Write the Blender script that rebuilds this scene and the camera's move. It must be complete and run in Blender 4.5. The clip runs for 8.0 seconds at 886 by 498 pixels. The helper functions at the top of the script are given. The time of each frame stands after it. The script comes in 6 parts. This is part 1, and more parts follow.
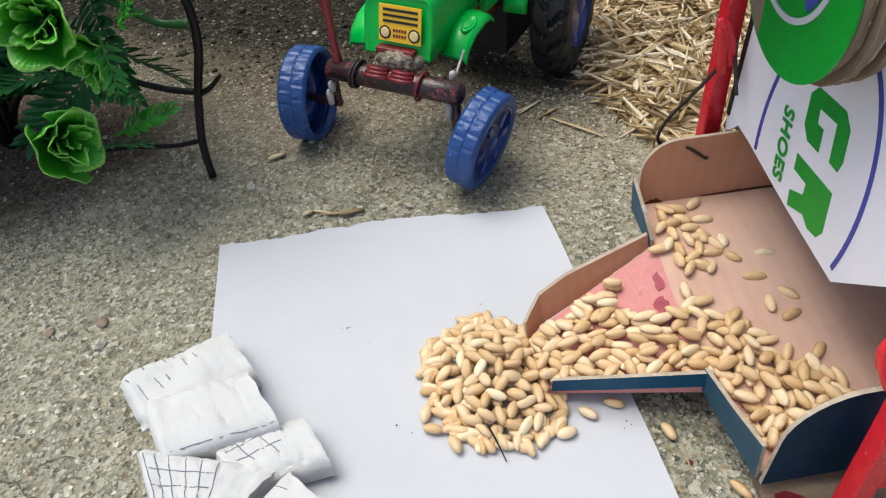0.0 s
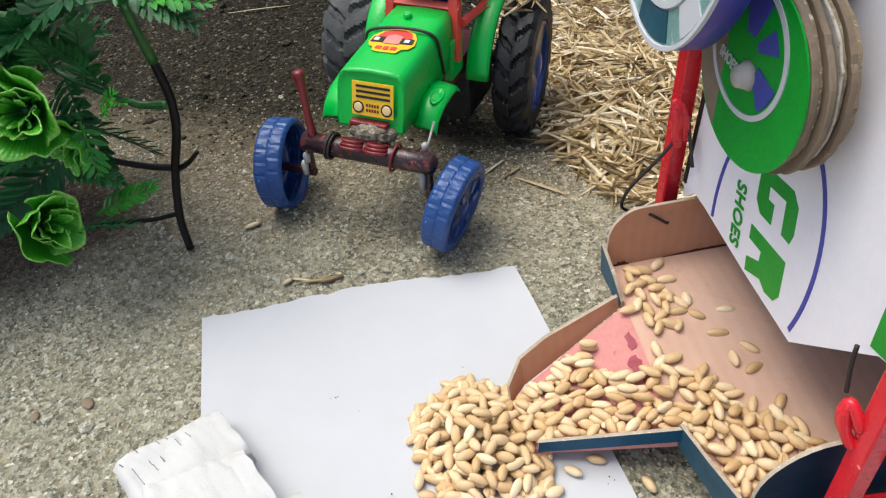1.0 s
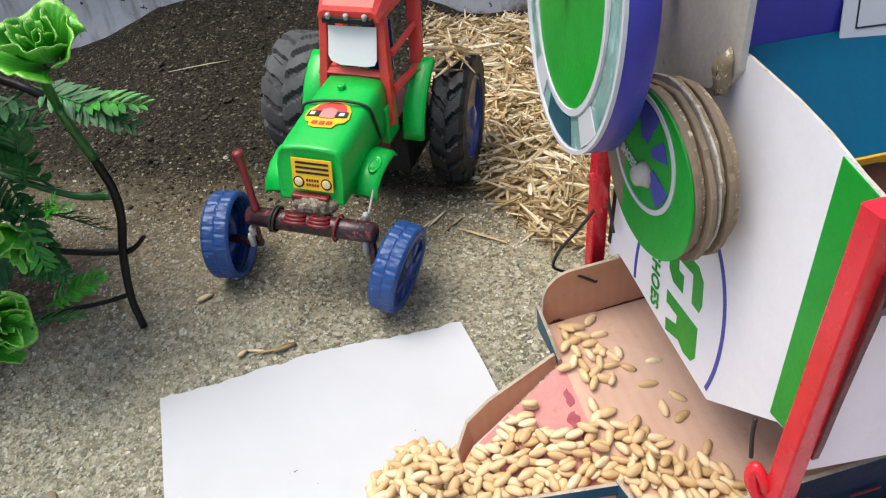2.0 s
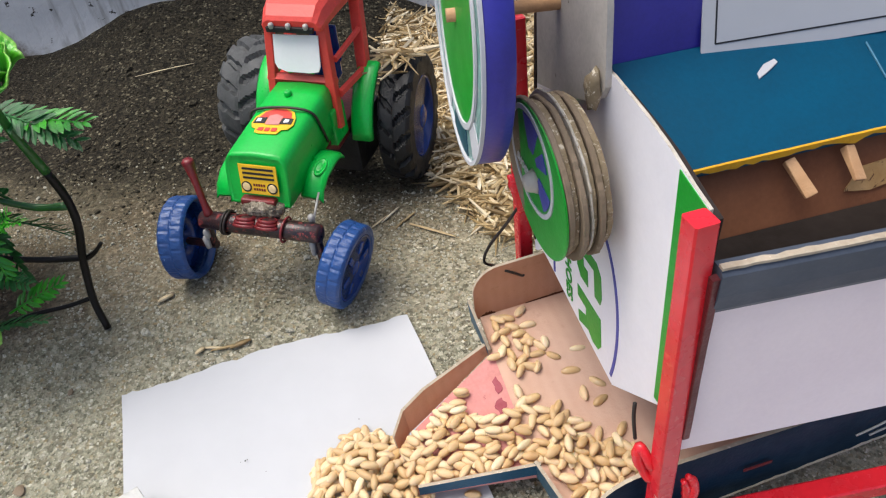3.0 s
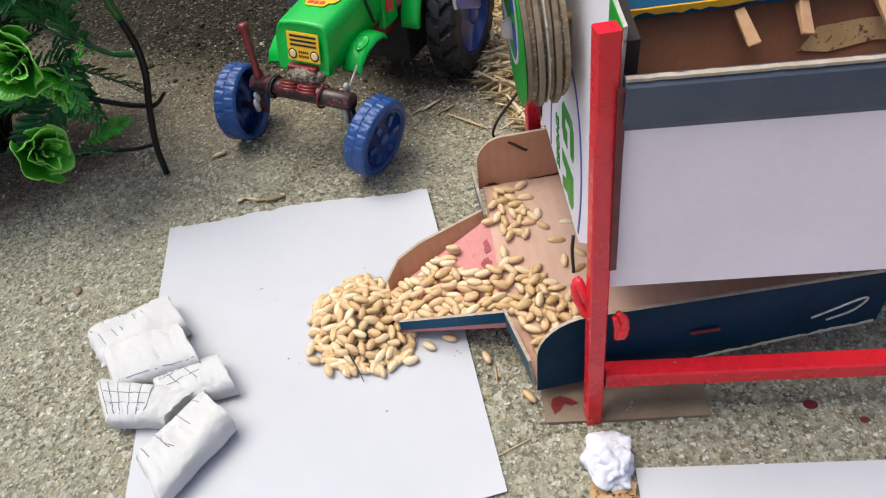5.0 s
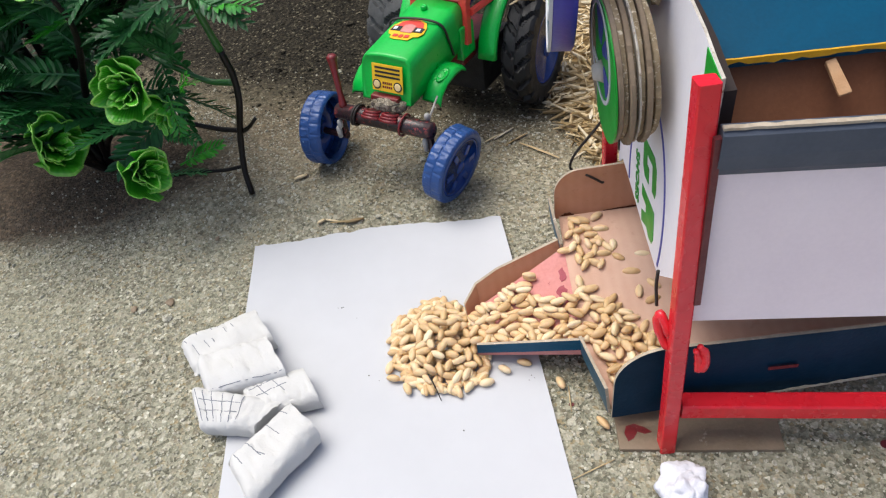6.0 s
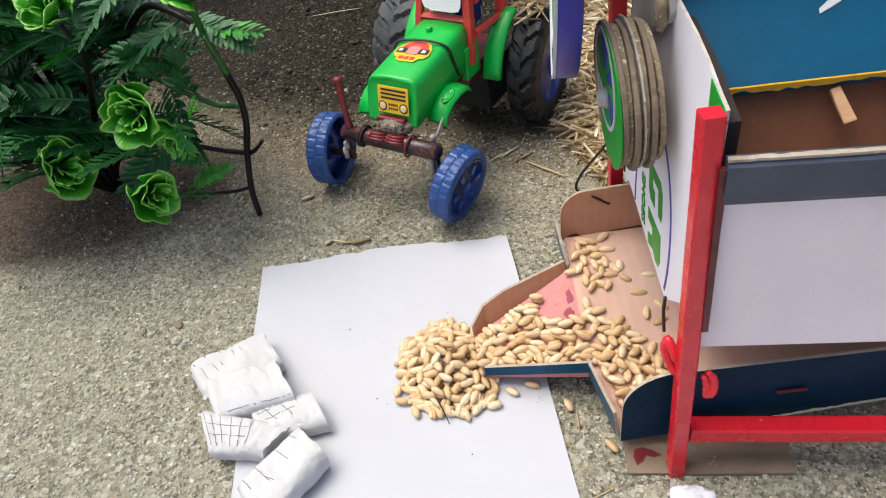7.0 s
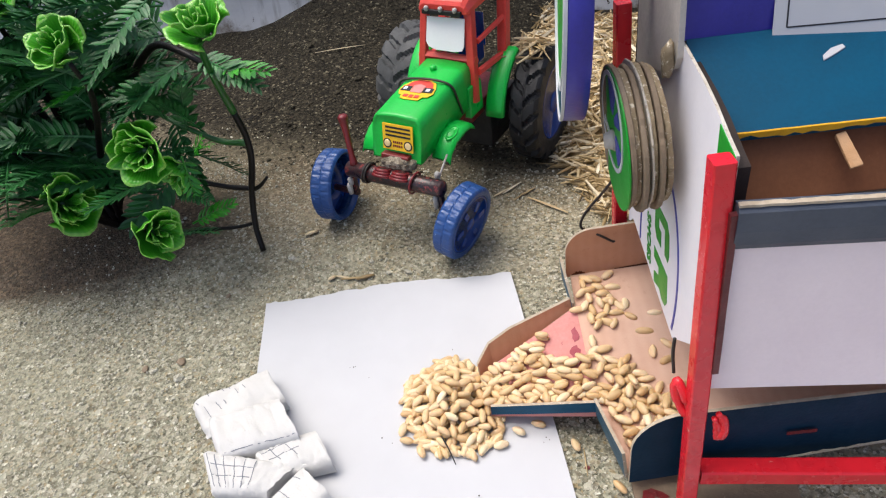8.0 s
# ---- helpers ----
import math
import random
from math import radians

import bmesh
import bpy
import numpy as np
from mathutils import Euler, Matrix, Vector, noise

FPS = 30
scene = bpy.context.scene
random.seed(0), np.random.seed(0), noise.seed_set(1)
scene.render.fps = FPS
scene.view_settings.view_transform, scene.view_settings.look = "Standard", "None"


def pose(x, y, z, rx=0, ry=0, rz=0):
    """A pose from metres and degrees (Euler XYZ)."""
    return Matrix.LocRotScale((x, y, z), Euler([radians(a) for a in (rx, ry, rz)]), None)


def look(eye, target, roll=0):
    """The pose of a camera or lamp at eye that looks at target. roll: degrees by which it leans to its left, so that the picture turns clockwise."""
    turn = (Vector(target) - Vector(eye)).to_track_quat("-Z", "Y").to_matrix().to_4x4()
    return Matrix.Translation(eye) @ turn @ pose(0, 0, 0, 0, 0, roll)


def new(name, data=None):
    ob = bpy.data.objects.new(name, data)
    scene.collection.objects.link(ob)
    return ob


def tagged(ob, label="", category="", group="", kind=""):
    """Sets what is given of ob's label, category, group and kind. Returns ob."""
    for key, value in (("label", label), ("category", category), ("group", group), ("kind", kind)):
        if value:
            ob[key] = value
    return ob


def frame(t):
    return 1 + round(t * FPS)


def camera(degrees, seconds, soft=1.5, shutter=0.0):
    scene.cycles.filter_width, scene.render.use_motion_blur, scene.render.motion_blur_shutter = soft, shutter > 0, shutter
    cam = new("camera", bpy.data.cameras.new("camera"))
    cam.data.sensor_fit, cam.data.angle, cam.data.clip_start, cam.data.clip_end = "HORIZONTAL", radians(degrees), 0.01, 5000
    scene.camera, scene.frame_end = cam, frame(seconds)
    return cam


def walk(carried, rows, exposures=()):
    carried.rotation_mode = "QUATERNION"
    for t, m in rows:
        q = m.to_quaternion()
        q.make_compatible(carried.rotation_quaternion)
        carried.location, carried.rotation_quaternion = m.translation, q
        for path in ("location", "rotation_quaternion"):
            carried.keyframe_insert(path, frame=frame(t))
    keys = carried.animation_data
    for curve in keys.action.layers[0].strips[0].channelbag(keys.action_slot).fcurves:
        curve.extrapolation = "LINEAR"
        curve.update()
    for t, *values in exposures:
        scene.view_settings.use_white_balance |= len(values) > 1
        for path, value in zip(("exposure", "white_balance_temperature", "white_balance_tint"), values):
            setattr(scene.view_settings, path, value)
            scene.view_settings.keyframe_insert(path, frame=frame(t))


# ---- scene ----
cam = camera(65.3, 8.0, 1.2)
PATH = [
    (0, (0.01637, 0.01242, 0.14734), (0.00122, 0.15854, 0.01161), -4.40),
    (0.5, (0.01115, 0.01070, 0.15133), (0.00173, 0.15957, 0.01810), -3.38),
    (1, (0.00901, 0.01271, 0.16182), (0.00782, 0.16489, 0.03206), -3.06),
    (1.5, (0.01073, 0.01575, 0.17032), (0.01686, 0.16592, 0.03837), -3.40),
    (2, (0.01755, 0.01777, 0.18389), (0.02659, 0.16957, 0.05399), -4.64),
    (2.2, (0.01962, 0.01822, 0.18938), (0.02922, 0.16841, 0.05765), -4.64),
    (3.3, (0.04340, 0.00101, 0.19449), (0.04798, 0.14840, 0.05938), -7.92),
    (3.5, (0.04366, -0.00505, 0.18967), (0.04405, 0.14027, 0.05226), -8.37),
    (4, (0.05165, -0.01264, 0.18341), (0.04274, 0.13010, 0.04361), -7.85),
    (4.2, (0.05495, -0.01513, 0.18132), (0.04436, 0.12727, 0.04128), -7.41),
    (5.3, (0.06947, -0.02900, 0.18158), (0.04441, 0.11137, 0.04134), -8.53),
    (5.5, (0.06890, -0.03063, 0.18219), (0.04187, 0.11025, 0.04283), -8.81),
    (6, (0.05792, -0.03161, 0.19134), (0.02379, 0.11174, 0.05611), -9.40),
    (6.5, (0.05633, -0.03034, 0.19286), (0.02025, 0.11380, 0.05899), -9.76),
    (7, (0.05802, -0.02892, 0.19532), (0.02204, 0.11594, 0.06219), -10.23),
    (7.5, (0.05898, -0.02705, 0.19674), (0.02214, 0.11796, 0.06403), -11.13),
    (8, (0.05483, -0.02776, 0.19815), (0.02015, 0.12292, 0.07129), -9.52),
]
from mathutils.bvhtree import BVHTree

MM = 0.001
walk_rows = [(t, look(eye, target, roll)) for t, eye, target, roll in PATH]
walk(cam, walk_rows, [(0.0, 1.06, 6300, 3), (2.0, 1.32, 6500, 4), (4.0, 1.14, 6500, 6), (5.5, 1.15, 6400, 5), (8.0, 1.26, 6550, 7)])

# ---- daylight: soft open shade, brighter from the side of the plant ----
SUN_ELEV, SUN_TURN = 70.0, 282.0
world = bpy.data.worlds.new("world")
scene.world = world
world.use_nodes = True
wn = world.node_tree
sky = wn.nodes.new("ShaderNodeTexSky")
sky.sky_type = "NISHITA"
sky.sun_disc = False
sky.sun_elevation = radians(SUN_ELEV)
sky.sun_rotation = radians(SUN_TURN)
sky.air_density, sky.dust_density, sky.ozone_density = 0.35, 3.0, 0.3
wn.links.new(sky.outputs[0], wn.nodes["Background"].inputs[0])
wn.nodes["Background"].inputs[1].default_value = 0.15
sun = new("sun", bpy.data.lights.new("sun", "SUN"))
sun.data.energy, sun.data.angle, sun.data.color = 0.8, radians(40), (1.0, 0.98, 0.96)
_a, _e = radians(SUN_TURN), radians(SUN_ELEV)
sun.matrix_world = look((math.sin(_a) * math.cos(_e) * 3, math.cos(_a) * math.cos(_e) * 3, math.sin(_e) * 3), (0, 0, 0))


# ---- materials ----
def rgb(h):
    """Linear colour of a hex string."""
    out = []
    for i in (0, 2, 4):
        c = int(h[i:i + 2], 16) / 255
        out.append(c / 12.92 if c <= 0.04045 else ((c + 0.055) / 1.055) ** 2.4)
    return (*out, 1.0)


class Nodes:
    def __init__(self, name):
        self.mat = bpy.data.materials.new(name)
        self.mat.use_nodes = True
        self.nt = self.mat.node_tree
        self.bsdf = self.nt.nodes["Principled BSDF"]
        self.co = self.add("ShaderNodeTexCoord").outputs["Object"]

    def add(self, kind, **props):
        n = self.nt.nodes.new(kind)
        for k, val in props.items():
            if k == "blend":
                n.blend_type = val
            elif k == "operation":
                n.operation = val
            elif k == "data":
                n.data_type = val
            elif k == "feature":
                n.feature = val
        return n

    def put(self, socket, value):
        if isinstance(value, bpy.types.NodeSocket):
            self.nt.links.new(value, socket)
        else:
            socket.default_value = value

    def noise(self, scale, detail=4, rough=0.6, co=None, distort=0.0):
        n = self.add("ShaderNodeTexNoise")
        self.put(n.inputs["Vector"], co or self.co)
        n.inputs["Scale"].default_value = scale
        n.inputs["Detail"].default_value = detail
        n.inputs["Roughness"].default_value = rough
        n.inputs["Distortion"].default_value = distort
        return n.outputs["Fac"]

    def cells(self, scale, co=None, out="Color"):
        n = self.add("ShaderNodeTexVoronoi")
        self.put(n.inputs["Vector"], co or self.co)
        n.inputs["Scale"].default_value = scale
        return n.outputs[out]

    def ramp(self, fac, *stops):
        n = self.add("ShaderNodeValToRGB")
        self.put(n.inputs[0], fac)
        el = n.color_ramp.elements
        while len(el) < len(stops):
            el.new(0.5)
        for e, (p, c) in zip(el, stops):
            e.position = p
            e.color = c if isinstance(c, tuple) else (c, c, c, 1)
        return n.outputs[0]

    def mix(self, fac, a, b, blend="MIX"):
        n = self.add("ShaderNodeMix", data="RGBA", blend=blend)
        self.put(n.inputs[0], fac)
        self.put(n.inputs[6], a)
        self.put(n.inputs[7], b)
        return n.outputs[2]

    def math(self, op, a, b=0.0):
        n = self.add("ShaderNodeMath", operation=op)
        self.put(n.inputs[0], a)
        self.put(n.inputs[1], b)
        return n.outputs[0]

    def bump(self, height, dist, strength=1.0, normal=None):
        n = self.add("ShaderNodeBump")
        self.put(n.inputs["Height"], height)
        n.inputs["Distance"].default_value = dist
        n.inputs["Strength"].default_value = strength
        if normal is not None:
            self.put(n.inputs["Normal"], normal)
        return n.outputs[0]

    def done(self, color, rough=0.6, normal=None, metal=0.0, spec=0.5):
        self.put(self.bsdf.inputs["Base Color"], color)
        self.put(self.bsdf.inputs["Roughness"], rough)
        self.put(self.bsdf.inputs["Metallic"], metal)
        self.put(self.bsdf.inputs["Specular IOR Level"], spec)
        if normal is not None:
            self.put(self.bsdf.inputs["Normal"], normal)
        return self.mat


def paint(name, base, dark, rough=0.4, wear=None, wear_at=0.66, grain=900, spots=140, bump=0.00015, spec=0.5, fleck=0.25):
    """Painted, printed or moulded surface with blotches, fine grain and, if given, scuffs of another colour."""
    n = Nodes(name)
    big = n.noise(spots, 4)
    col = n.mix(n.ramp(big, (0.3, 0.0), (0.7, 1.0)), base, dark)
    fine = n.noise(grain, 3)
    col = n.mix(fleck, col, n.ramp(fine, (0.3, tuple(0.55 * c for c in base[:3]) + (1,)), (0.7, base)))
    if wear:
        w = n.noise(spots * 2.3, 6, 0.75, distort=0.4)
        col = n.mix(n.ramp(w, (wear_at - 0.02, 0.0), (wear_at + 0.03, 1.0)), col, wear)
    r = n.ramp(big, (0.2, rough * 0.75), (0.8, min(1, rough * 1.3)))
    return n.done(col, r, n.bump(fine, bump, 0.6), spec=spec)


def speckled(name, cols, size, rough=0.9, bump=0.0004, tint=None):
    """Sand, soil or cement: cells of several colours, fine grain and larger stains."""
    n = Nodes(name)
    cell = n.cells(size)
    sep = n.add("ShaderNodeSeparateColor")
    n.put(sep.inputs[0], cell)
    stops = [(i / max(1, len(cols) - 1), c) for i, c in enumerate(cols)]
    col = n.ramp(sep.outputs[0], *stops)
    cell2 = n.cells(size * 2.3)
    sep2 = n.add("ShaderNodeSeparateColor")
    n.put(sep2.inputs[0], cell2)
    col = n.mix(0.4, col, n.ramp(sep2.outputs[1], *stops))
    big = n.noise(26, 5, 0.6)
    col = n.mix(n.ramp(big, (0.35, 0.0), (0.7, 0.55)), col, tint or cols[len(cols) // 2])
    h = n.mix(0.5, n.noise(size * 0.9, 5, 0.7), n.cells(size, out="Distance"))
    return n.done(col, rough, n.bump(h, bump, 0.9), spec=0.25)


def leafy(name, dark, light, rough=0.35):
    """Moulded plastic leaf, a little translucent, paler towards its thin places."""
    n = Nodes(name)
    f = n.noise(90, 3)
    rnd = n.add("ShaderNodeNewGeometry").outputs["Random Per Island"]
    col = n.mix(n.ramp(f, (0.35, 0.0), (0.7, 1.0)), dark, light)
    col = n.mix(n.math("MULTIPLY", rnd, 0.5), col, dark)
    n.bsdf.inputs["Subsurface Weight"].default_value = 0.25
    n.bsdf.inputs["Subsurface Radius"].default_value = (0.001, 0.002, 0.0006)
    return n.done(col, rough, n.bump(n.noise(700, 3), 0.0002, 0.5))


def rose_material():
    """Moulded rosette leaf: dark green at its base, fresh green above, a thin pale rim, a little translucent."""
    n = Nodes("rose_leaf")
    uv = n.add("ShaderNodeUVMap")
    uv.uv_map = "leaf"
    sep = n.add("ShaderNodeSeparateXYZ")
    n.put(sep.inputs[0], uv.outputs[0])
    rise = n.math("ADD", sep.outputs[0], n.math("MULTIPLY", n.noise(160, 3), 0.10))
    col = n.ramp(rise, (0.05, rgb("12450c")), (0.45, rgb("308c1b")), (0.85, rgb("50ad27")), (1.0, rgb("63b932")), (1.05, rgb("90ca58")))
    vein = n.add("ShaderNodeTexWave")
    n.put(vein.inputs["Vector"], uv.outputs[0])
    vein.bands_direction = "Y"
    vein.inputs["Scale"].default_value = 6.0
    vein.inputs["Distortion"].default_value = 1.2
    col = n.mix(n.math("MULTIPLY", vein.outputs["Fac"], 0.18), col, rgb("1c6210"))
    rnd = n.add("ShaderNodeObjectInfo").outputs["Random"]
    col = n.mix(n.math("MULTIPLY", rnd, 0.35), col, rgb("1f6a10"))
    n.bsdf.inputs["Subsurface Weight"].default_value = 0.35
    n.bsdf.inputs["Subsurface Radius"].default_value = (0.001, 0.002, 0.0006)
    return n.done(col, 0.34, n.bump(n.mix(0.5, n.noise(500, 3), vein.outputs["Fac"]), 0.0003, 0.5))


def ground_material():
    n = Nodes("ground")
    sep = n.add("ShaderNodeSeparateXYZ")
    n.put(sep.inputs[0], n.co)
    stops = [(0.0, rgb("3e3a31")), (0.2, rgb("727061")), (0.5, rgb("9c9887")), (0.8, rgb("b5b09e")), (0.93, rgb("97825f")), (1.0, rgb("f4efe2"))]
    out = []
    for size in (900, 1900):
        s = n.add("ShaderNodeSeparateColor")
        n.put(s.inputs[0], n.cells(size))
        out.append(n.ramp(s.outputs[0], *stops))
    sand = n.mix(0.3, out[0], out[1])
    grit = n.add("ShaderNodeSeparateColor")
    n.put(grit.inputs[0], n.cells(520))
    sand = n.mix(n.ramp(grit.outputs[1], (0.78, 0.0), (0.8, 0.55)), sand, n.ramp(grit.outputs[2], (0.0, rgb("4a443a")), (0.45, rgb("8c8272")), (1.0, rgb("d9d2c2"))))
    big = n.noise(14, 6, 0.62)
    sand = n.mix(n.ramp(big, (0.42, 0.0), (0.7, 0.3)), sand, rgb("a6a28e"))
    sand = n.mix(n.ramp(n.noise(33, 5, 0.7), (0.55, 0.0), (0.75, 0.6)), sand, n.mix(1.0, sand, (0.62, 0.55, 0.47, 1), "MULTIPLY"))
    sand = n.mix(1.0, sand, (0.87, 0.895, 0.855, 1), "MULTIPLY")
    # warm dust carried forward from the earth
    near = n.math("ADD", sep.outputs[1], n.math("MULTIPLY", n.noise(22, 5, 0.65), 0.12))
    sand = n.mix(n.ramp(near, (0.225, 0.0), (0.31, 0.75)), sand, n.mix(1.0, sand, (0.92, 0.80, 0.69, 1), "MULTIPLY"))
    # brown earth washed against the foot of the wall
    edge = n.math("ADD", sep.outputs[1], n.math("MULTIPLY", n.noise(18, 5, 0.65), 0.05))
    edge = n.math("ADD", edge, n.math("MULTIPLY", n.math("MINIMUM", sep.outputs[0], -0.08), 0.35))
    soil_fac = n.ramp(edge, (0.232, 0.0), (0.262, 0.55), (0.300, 1.0))
    s2 = n.add("ShaderNodeSeparateColor")
    n.put(s2.inputs[0], n.cells(800))
    soil = n.ramp(s2.outputs[0], (0.0, rgb("100f0b")), (0.45, rgb("27231b")), (0.9, rgb("3c372b")), (1.0, rgb("726c5a")))
    col = n.mix(soil_fac, sand, soil)
    # damp brown earth and the plant's shade on it, put into one colour
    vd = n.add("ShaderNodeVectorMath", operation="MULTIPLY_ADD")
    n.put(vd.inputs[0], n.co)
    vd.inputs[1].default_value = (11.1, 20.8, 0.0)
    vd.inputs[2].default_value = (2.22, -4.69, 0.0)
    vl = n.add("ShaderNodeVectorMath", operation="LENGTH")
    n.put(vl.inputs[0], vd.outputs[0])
    damp_shade = n.math("ADD", n.math("MULTIPLY", vl.outputs["Value"], 0.4), n.math("MULTIPLY", n.noise(26, 5, 0.65), 0.28))
    col = n.mix(n.ramp(damp_shade, (0.50, 0.85), (0.62, 0.0)), col, n.ramp(s2.outputs[0], (0.0, rgb("2f251d")), (0.6, rgb("4e3f33")), (1.0, rgb("6d5b48"))))
    ve = n.add("ShaderNodeVectorMath", operation="MULTIPLY_ADD")
    n.put(ve.inputs[0], n.co)
    ve.inputs[1].default_value = (18.0, 26.0, 0.0)
    ve.inputs[2].default_value = (1.45, -6.3, 0.0)
    vm = n.add("ShaderNodeVectorMath", operation="LENGTH")
    n.put(vm.inputs[0], ve.outputs[0])
    dirt = n.math("ADD", n.math("MULTIPLY", vm.outputs["Value"], 0.4), n.math("MULTIPLY", n.noise(40, 5, 0.7), 0.3))
    col = n.mix(n.ramp(dirt, (0.4, 0.35), (0.7, 0.0)), col, n.ramp(s2.outputs[0], (0.0, rgb("32271d")), (0.5, rgb("5c4c3b")), (0.9, rgb("786652")), (1.0, rgb("b3a58e"))))
    h = n.mix(0.55, n.noise(900, 6, 0.75), n.cells(900, out="Distance"))
    bmp = n.bump(n.noise(60, 6, 0.7), 0.0025, 0.5)
    return n.done(col, 0.93, n.bump(h, 0.0009, 1.0, bmp), spec=0.2)


def board_material(name, light, warm, flute, stain):
    """Plain brown cardboard with faint flute lines and stains."""
    n = Nodes(name)
    f = n.noise(60, 5)
    col = n.mix(n.ramp(f, (0.3, 0.0), (0.7, 1.0)), light, warm)
    w = n.add("ShaderNodeTexWave")
    n.put(w.inputs["Vector"], n.co)
    w.inputs["Scale"].default_value = 90
    w.inputs["Distortion"].default_value = 0.6
    col = n.mix(0.1, col, n.ramp(w.outputs["Fac"], (0.0, flute), (1.0, warm)))
    col = n.mix(n.ramp(n.noise(210, 5, 0.7), (0.6, 0.0), (0.78, 0.4)), col, stain)
    return n.done(col, 0.85, n.bump(n.noise(1200, 3), 0.0002, 0.5), spec=0.25)


def grain_material():
    n = Nodes("wheat")
    rnd = n.add("ShaderNodeNewGeometry").outputs["Random Per Island"]
    rnd = n.math("FRACT", n.math("ADD", rnd, n.add("ShaderNodeObjectInfo").outputs["Random"]))
    col = n.ramp(rnd, (0.0, rgb("c5a374")), (0.35, rgb("d1b285")), (0.7, rgb("dabe95")), (1.0, rgb("e3d1ad")))
    col = n.mix(n.ramp(n.noise(420, 4), (0.5, 0.0), (0.8, 0.25)), col, rgb("ab8250"))
    n.bsdf.inputs["Subsurface Weight"].default_value = 0.3
    n.bsdf.inputs["Subsurface Radius"].default_value = (0.0012, 0.0008, 0.0004)
    return n.done(col, 0.48, n.bump(n.noise(1600, 3), 0.0002, 0.5))


def straw_material():
    n = Nodes("straw")
    rnd = n.add("ShaderNodeNewGeometry").outputs["Random Per Island"]
    rnd = n.math("FRACT", n.math("ADD", rnd, n.add("ShaderNodeObjectInfo").outputs["Random"]))
    col = n.ramp(rnd, (0.0, rgb("75603d")), (0.25, rgb("ab9366")), (0.6, rgb("c6b087")), (0.85, rgb("d6c7a5")), (1.0, rgb("e2d8c0")))
    col = n.mix(n.ramp(n.noise(500, 4), (0.5, 0.0), (0.8, 0.4)), col, rgb("8a6b3c"))
    return n.done(col, 0.55, n.bump(n.noise(1500, 3), 0.0002, 0.4))


def wall_material():
    n = Nodes("limewash")
    f = n.noise(9, 6, 0.65)
    col = n.mix(n.ramp(f, (0.35, 0.0), (0.7, 1.0)), rgb("c9cacb"), rgb("b2b3b4"))
    run = n.add("ShaderNodeVectorMath", operation="MULTIPLY")
    n.put(run.inputs[0], n.co)
    run.inputs[1].default_value = (150.0, 150.0, 14.0)
    col = n.mix(n.ramp(n.noise(1.0, 4, 0.6, co=run.outputs[0]), (0.52, 0.0), (0.7, 0.65)), col, rgb("7f7c76"))
    sep = n.add("ShaderNodeSeparateXYZ")
    n.put(sep.inputs[0], n.co)
    low = n.math("ADD", sep.outputs[2], n.math("MULTIPLY", n.noise(24, 7, 0.75), 0.09))
    col = n.mix(n.ramp(low, (0.042, 1.0), (0.056, 0.0)), col, rgb("6c6356"))
    flakes = n.noise(130, 5, 0.7)
    col = n.mix(n.ramp(flakes, (0.64, 0.0), (0.66, 1.0)), col, rgb("38342e"))
    return n.done(col, 0.9, n.bump(n.mix(0.5, flakes, n.noise(300, 4)), 0.0012, 0.7), spec=0.2)


def sack_material():
    """White cotton, faintly soiled, with small wrinkles and a fine weave."""
    n = Nodes("sackcloth")
    col = n.mix(n.ramp(n.noise(70, 4), (0.3, 0.0), (0.7, 1.0)), rgb("c6c5c2"), rgb("bdbcb9"))
    col = n.mix(n.ramp(n.noise(35, 5, 0.7), (0.6, 0.0), (0.8, 0.4)), col, rgb("bbb7ae"))
    h = n.mix(0.3, n.noise(160, 4, 0.55, distort=0.6), n.noise(1500, 2))
    return n.done(col, 0.88, n.bump(h, 0.0007, 0.6), spec=0.2)


M_GROUND = ground_material()
M_BOARD = board_material("cardboard", rgb("b68260"), rgb("c39276"), rgb("a26f53"), rgb("805133"))
# lit copy of the cardboard; the sides' shading and print stay in M_BOARD
M_LITBOARD = board_material("lit_cardboard", rgb("c29d88"), rgb("cbaa96"), rgb("b08a74"), rgb("97705a"))
M_GRAIN = grain_material()
M_STRAW = straw_material()
M_WALL = wall_material()
M_PAPER = paint("white_paper", rgb("bdbec1"), rgb("b9babd"), 0.75, grain=90, spots=18, bump=0.000005, spec=0.25, fleck=0.06)
M_WHITEBOX = paint("white_box_board", rgb("e8e6ea"), rgb("e0dee3"), 0.5, wear=rgb("b7b0a6"), wear_at=0.74, spots=50, bump=0.00003, fleck=0.07)
M_PANEL = paint("lilac_white_board", rgb("f2e2e3"), rgb("ead9dc"), 0.55, spots=35, bump=0.00003, fleck=0.07)
M_BAND = paint("slate_board", rgb("454c59"), rgb("39414e"), 0.55, spots=60, wear=rgb("5f6670"), wear_at=0.72)
M_BLUE = paint("blue_print", rgb("034c69"), rgb("02405a"), 0.45, spots=45, wear=rgb("2d7c9c"), wear_at=0.78, spec=0.18)
M_NAVY = paint("navy_print", rgb("032c42"), rgb("022233"), 0.55, spots=60, wear=rgb("153448"), wear_at=0.76, spec=0.12)
M_TEAL = paint("teal_print", rgb("1c4d63"), rgb("16404f"), 0.45, spots=80, wear=rgb("8f8672"), wear_at=0.7)
M_PURPLE = paint("purple_print", rgb("33309a"), rgb("2a2782"), 0.35, spots=60, wear=rgb("5b58b0"), wear_at=0.75)
M_YELLOW = paint("yellow_print", rgb("e2aa1a"), rgb("c98f12"), 0.5, spots=160, wear=rgb("8a5a22"), wear_at=0.62)
